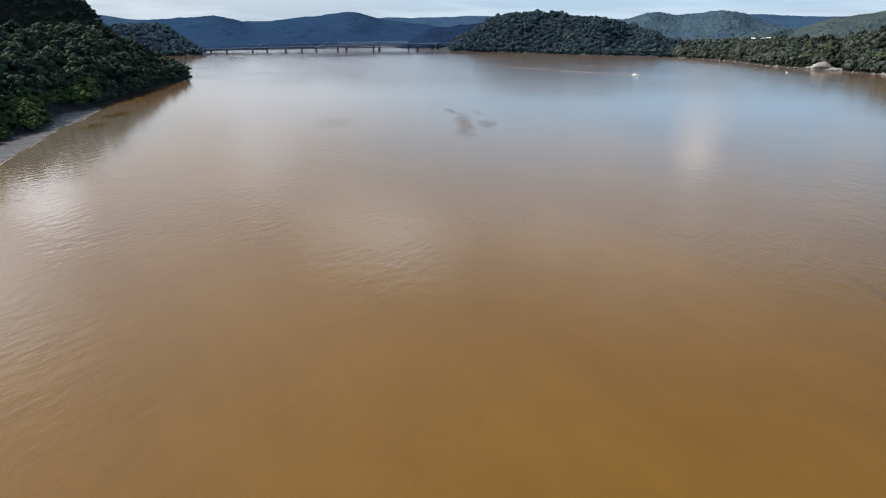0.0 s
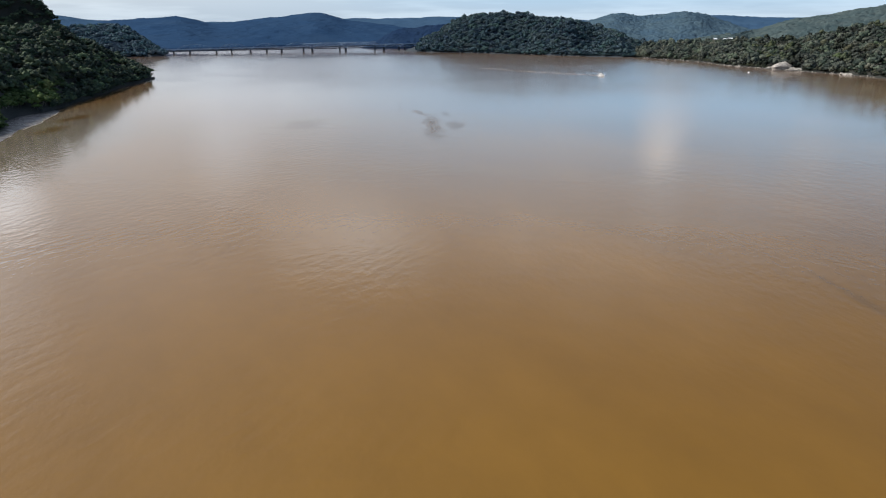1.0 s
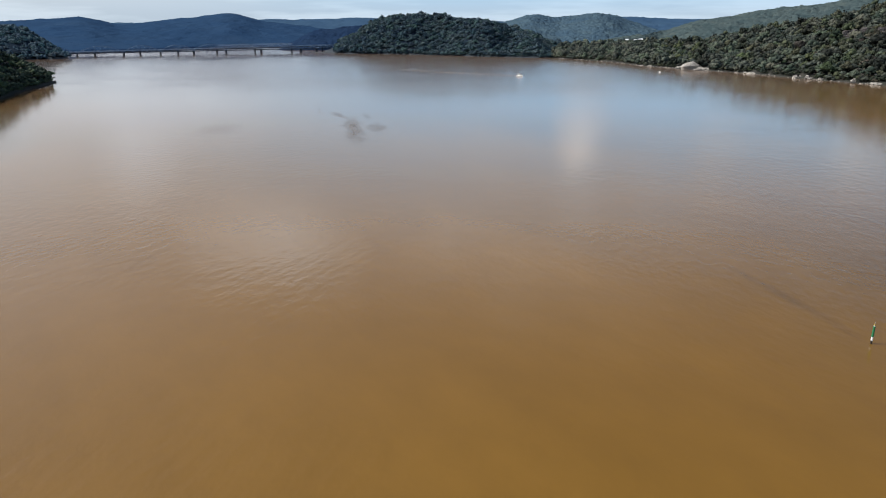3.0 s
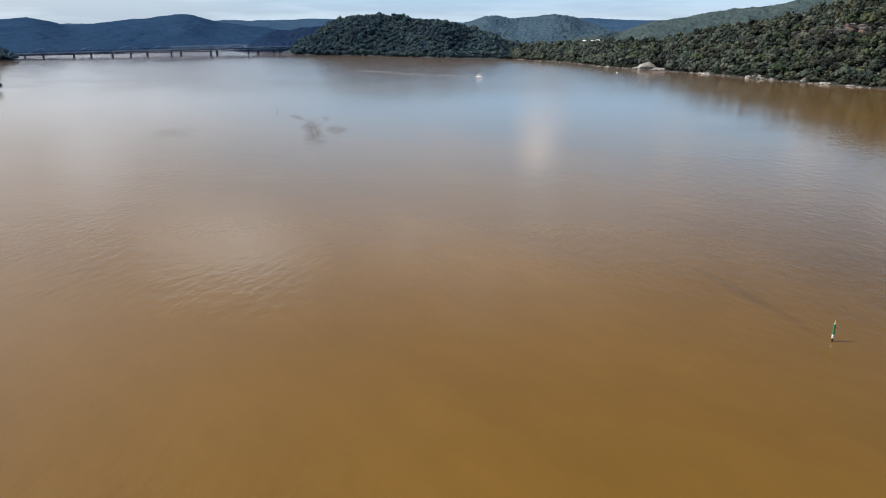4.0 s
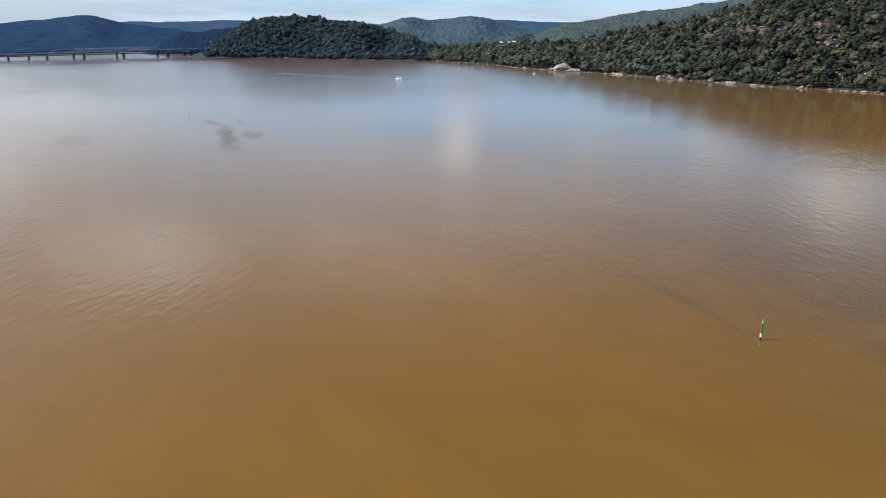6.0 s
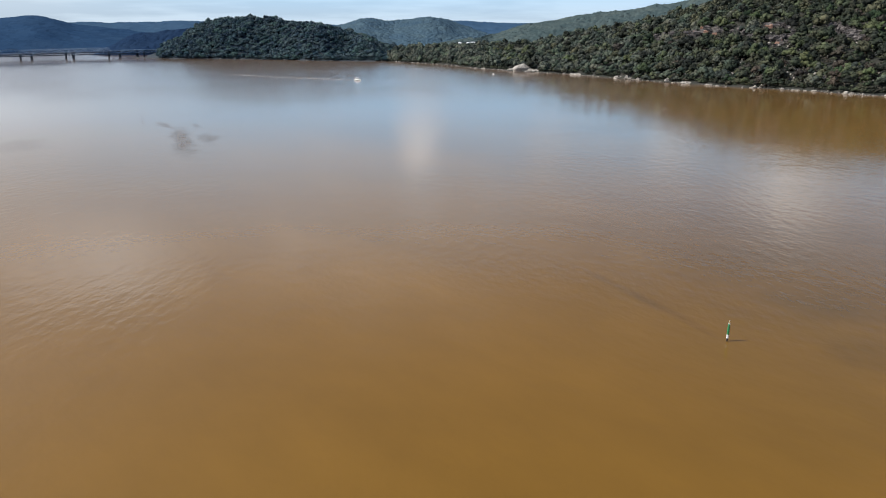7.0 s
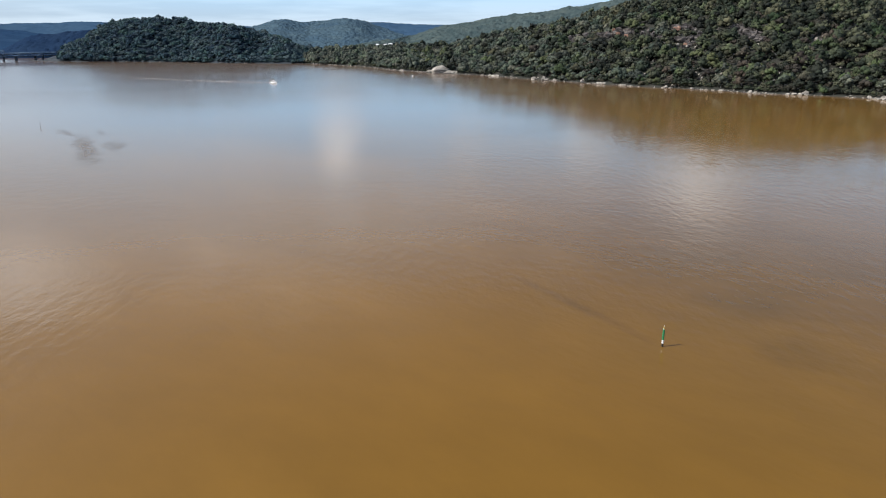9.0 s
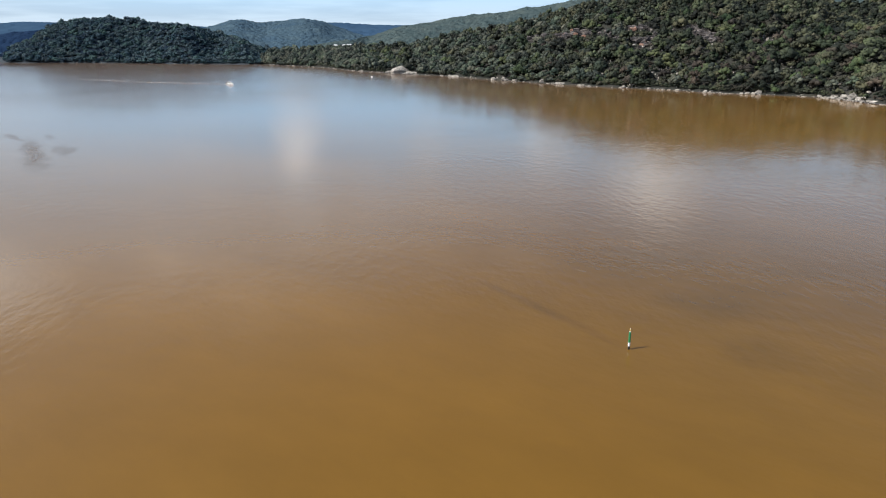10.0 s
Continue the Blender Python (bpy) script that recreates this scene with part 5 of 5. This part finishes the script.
def truss_bridge():
    """Curved-chord steel truss spans on broad piers."""
    ends = [Vector((-530, 1404, 0)), Vector((-447, 1442, 0)), Vector((-374, 1470, 0)), Vector((-314, 1496, 0)), Vector((-257, 1521, 0)), Vector((-199, 1547, 0)), Vector((-133, 1575, 0)), Vector((-54, 1610, 0)), Vector((-22, 1625, 0)), Vector((20, 1645, 0))]
    root = thing("truss_bridge", pose(-554, 1467, -2.25) @ Matrix.Scale(1.045, 4), "old steel truss road bridge with curved tops on stone piers", "bridge")
    base = Vector((-530, 1404, 0))
    ends = [e - base for e in ends]
    total = ends[-1].x
    out = (ends[-1] - ends[0]).normalized()
    acr = Vector((-out.y, out.x, 0))

    def deck(p):
        return Vector((p.x, p.y, 6.4 + 4.2 * p.x / total))
    for i, p in enumerate(ends[1:-1]):
        top = deck(p).z - 0.5
        b = bmesh.new()
        for s in (-1, 1):
            tube(b, p + acr * 3.2 * s + Vector((0, 0, -3)), p + acr * 3.0 * s + Vector((0, 0, top)), 1.7, 1.3, 12)
        bar(b, p - acr * 3.2 + Vector((0, 0, top - 1.6)), p + acr * 3.2 + Vector((0, 0, top - 1.6)), 2.4, 3.0)
        bar(b, p - acr * 3.4 + Vector((0, 0, 0.2)), p + acr * 3.4 + Vector((0, 0, 0.2)), 3.4, 2.2)
        part("pier", b, CONCRETE, root, "dark broad pier")
    for p, q in zip(ends, ends[1:]):
        a, c = deck(p), deck(q)
        b = bmesh.new()
        d = (c - a).normalized()
        for s in (-1, 1):
            bar(b, a + acr * 3.6 * s, c + acr * 3.6 * s, 0.7, 1.3)
        n = max(3, int((c - a).length / 8))
        for k in range(n + 1):
            m = a.lerp(c, k / n)
            bar(b, m - acr * 3.6, m + acr * 3.6, 0.5, 0.7)
        quad = [a - acr * 4, a + acr * 4, c + acr * 4, c - acr * 4]
        lo = [b.verts.new(v + Vector((0, 0, 0.4))) for v in quad]
        hi = [b.verts.new(v + Vector((0, 0, 0.75))) for v in quad]
        b.faces.new(lo[::-1]), b.faces.new(hi)
        for k in range(4):
            b.faces.new((lo[k], lo[(k + 1) % 4], hi[(k + 1) % 4], hi[k]))
        part("deck", b, DECK, root, "dark deck on girders")
    for i, (p, q) in enumerate(zip(ends, ends[1:])):
        a, c = deck(p), deck(q)
        length = (c - a).length
        rise = 11.5 if length > 50 else 5.0
        n = 8 if length > 50 else 4
        for s in (-1, 1):
            b = bmesh.new()
            low = [a.lerp(c, k / n) + acr * 3.9 * s + Vector((0, 0, 0.6)) for k in range(n + 1)]
            if length > 50:
                high = [v + Vector((0, 0, rise * (1 - abs(2 * k / n - 1) ** 2.2))) for k, v in enumerate(low)]
            else:
                high = [v + Vector((0, 0, rise if 0 < k < n else 0)) for k, v in enumerate(low)]
            for k in range(n):
                bar(b, high[k], high[k + 1], 0.55, 0.6)
                if 0 < k:
                    bar(b, low[k], high[k], 0.32, 0.32)
                if k < n / 2:
                    bar(b, high[k], low[k + 1], 0.25, 0.25) if k else None
                elif k < n - 1:
                    bar(b, low[k], high[k + 1], 0.25, 0.25)
            part("truss", b, TRUSS, root, "pale grey curved steel truss")
        b = bmesh.new()
        for k in range(2, n - 1):
            m = a.lerp(c, k / n) + Vector((0, 0, 0.6 + rise * (1 - abs(2 * k / n - 1) ** 2.2) if length > 50 else rise))
            bar(b, m - acr * 3.9, m + acr * 3.9, 0.3, 0.3)
        if len(b.verts):
            part("cross_bracing", b, TRUSS, root)
        else:
            b.free()


truss_bridge()


def girder_bridge():
    """The plain girder bridge just behind, on slim piers, with a latticed parapet."""
    base = Vector((-540, 1432, 0))
    pts = [Vector(v) - base for v in ((-540, 1432, 0), (-428, 1480, 0), (-354, 1508, 0), (-289, 1533, 0), (-219, 1561, 0), (-147, 1590, 0), (-74, 1619, 0), (-10, 1645, 0), (60, 1672, 0))]
    root = thing("girder_bridge", pose(base.x * 1.045, base.y * 1.045, -2.25) @ Matrix.Scale(1.045, 4), "long pale girder road bridge on slim concrete piers", "bridge")
    total = pts[-1].x
    out = (pts[-1] - pts[0]).normalized()
    acr = Vector((-out.y, out.x, 0))

    def deck(p):
        return Vector((p.x, p.y, 5.6 + 8.5 * max(0, min(1, p.x / (total * 0.88)))))
    for p in pts[1:-1]:
        b = bmesh.new()
        top = deck(p).z
        bar(b, p + Vector((0, 0, -3)), p + Vector((0, 0, top - 1.2)), 3.2, 1.7)
        bar(b, p - acr * 4.5 + Vector((0, 0, top - 0.9)), p + acr * 4.5 + Vector((0, 0, top - 0.9)), 1.6, 1.2)
        part("pier", b, CONCRETE, root, "slim dark pier with a wide head")
    for i, (p, q) in enumerate(zip(pts, pts[1:])):
        a, c = deck(p), deck(q)
        tall = 6.5 if i in (4, 5) else 1.5
        b = bmesh.new()
        for s in (-3.5, 0, 3.5):
            bar(b, a + acr * s + Vector((0, 0, 0.2)), c + acr * s + Vector((0, 0, 0.2)), 1.0, 1.6)
        quad = [a - acr * 6, a + acr * 6, c + acr * 6, c - acr * 6]
        lo = [b.verts.new(v + Vector((0, 0, 1.0))) for v in quad]
        hi = [b.verts.new(v + Vector((0, 0, 1.4))) for v in quad]
        b.faces.new(lo[::-1]), b.faces.new(hi)
        for k in range(4):
            b.faces.new((lo[k], lo[(k + 1) % 4], hi[(k + 1) % 4], hi[k]))
        part("deck", b, DECK, root, "dark concrete deck")
        for s in (-1, 1):
            b = bmesh.new()
            e, f = a + acr * 5.8 * s + Vector((0, 0, 1.4)), c + acr * 5.8 * s + Vector((0, 0, 1.4))
            bar(b, e + Vector((0, 0, tall)), f + Vector((0, 0, tall)), 0.3 + 0.06 * tall, 0.35 + 0.06 * tall)
            n = max(2, int((f - e).length / 6))
            for k in range(n + 1):
                m = e.lerp(f, k / n)
                bar(b, m, m + Vector((0, 0, tall)), 0.3, 0.3)
                if k < n:
                    bar(b, m, e.lerp(f, (k + 1) / n) + Vector((0, 0, tall)), 0.14 + 0.03 * tall, 0.14 + 0.03 * tall)
            part("parapet", b, STEEL, root, "pale latticed parapet")


girder_bridge()

# ---------------------------------------------------------------- houses among the far trees


def house(b, r, z, w, d, h, turn):
    x, y = spot(b, r)
    root = thing("house", pose(x, y, z, 0, 0, turn), "white-roofed pale house among far trees", "house", "houses on the far shore")
    m = bmesh.new()
    box(m, (-w / 2, -d / 2, -3), (w / 2, d / 2, h), 0.05)
    wall = part("wall", m, BRICK, root, "pale rendered wall")
    m = bmesh.new()
    e = 0.7
    eave = [m.verts.new(v) for v in ((-w / 2 - e, -d / 2 - e, h), (w / 2 + e, -d / 2 - e, h), (w / 2 + e, d / 2 + e, h), (-w / 2 - e, d / 2 + e, h))]
    under = [m.verts.new(v.co - Vector((0, 0, 0.25))) for v in eave]
    top = [m.verts.new((-w / 2 + 1, 0, h + d * 0.28)), m.verts.new((w / 2 - 1, 0, h + d * 0.28))]
    for f in ((eave[0], eave[1], top[1], top[0]), (eave[2], eave[3], top[0], top[1]), (eave[1], eave[2], top[1]), (eave[3], eave[0], top[0]), tuple(under[::-1])):
        m.faces.new(f)
    for k in range(4):
        m.faces.new((under[k], under[(k + 1) % 4], eave[(k + 1) % 4], eave[k]))
    part("roof", m, ROOF, root, "white metal roof")
    for k in range(3):
        m = bmesh.new()
        box(m, (-w / 2 + w * (k + 0.6) / 3.6, -d / 2 - 0.06, h - 2.1), (-w / 2 + w * (k + 1.2) / 3.6, -d / 2 + 0.04, h - 0.8), 0.02)
        part("window", m, GLASS, wall, "dark window")


for b, r, w, turn in HOUSES:
    house(b, r, BEHIND.height(b, r) + 1.6, w, 6.5, 5.4, turn)
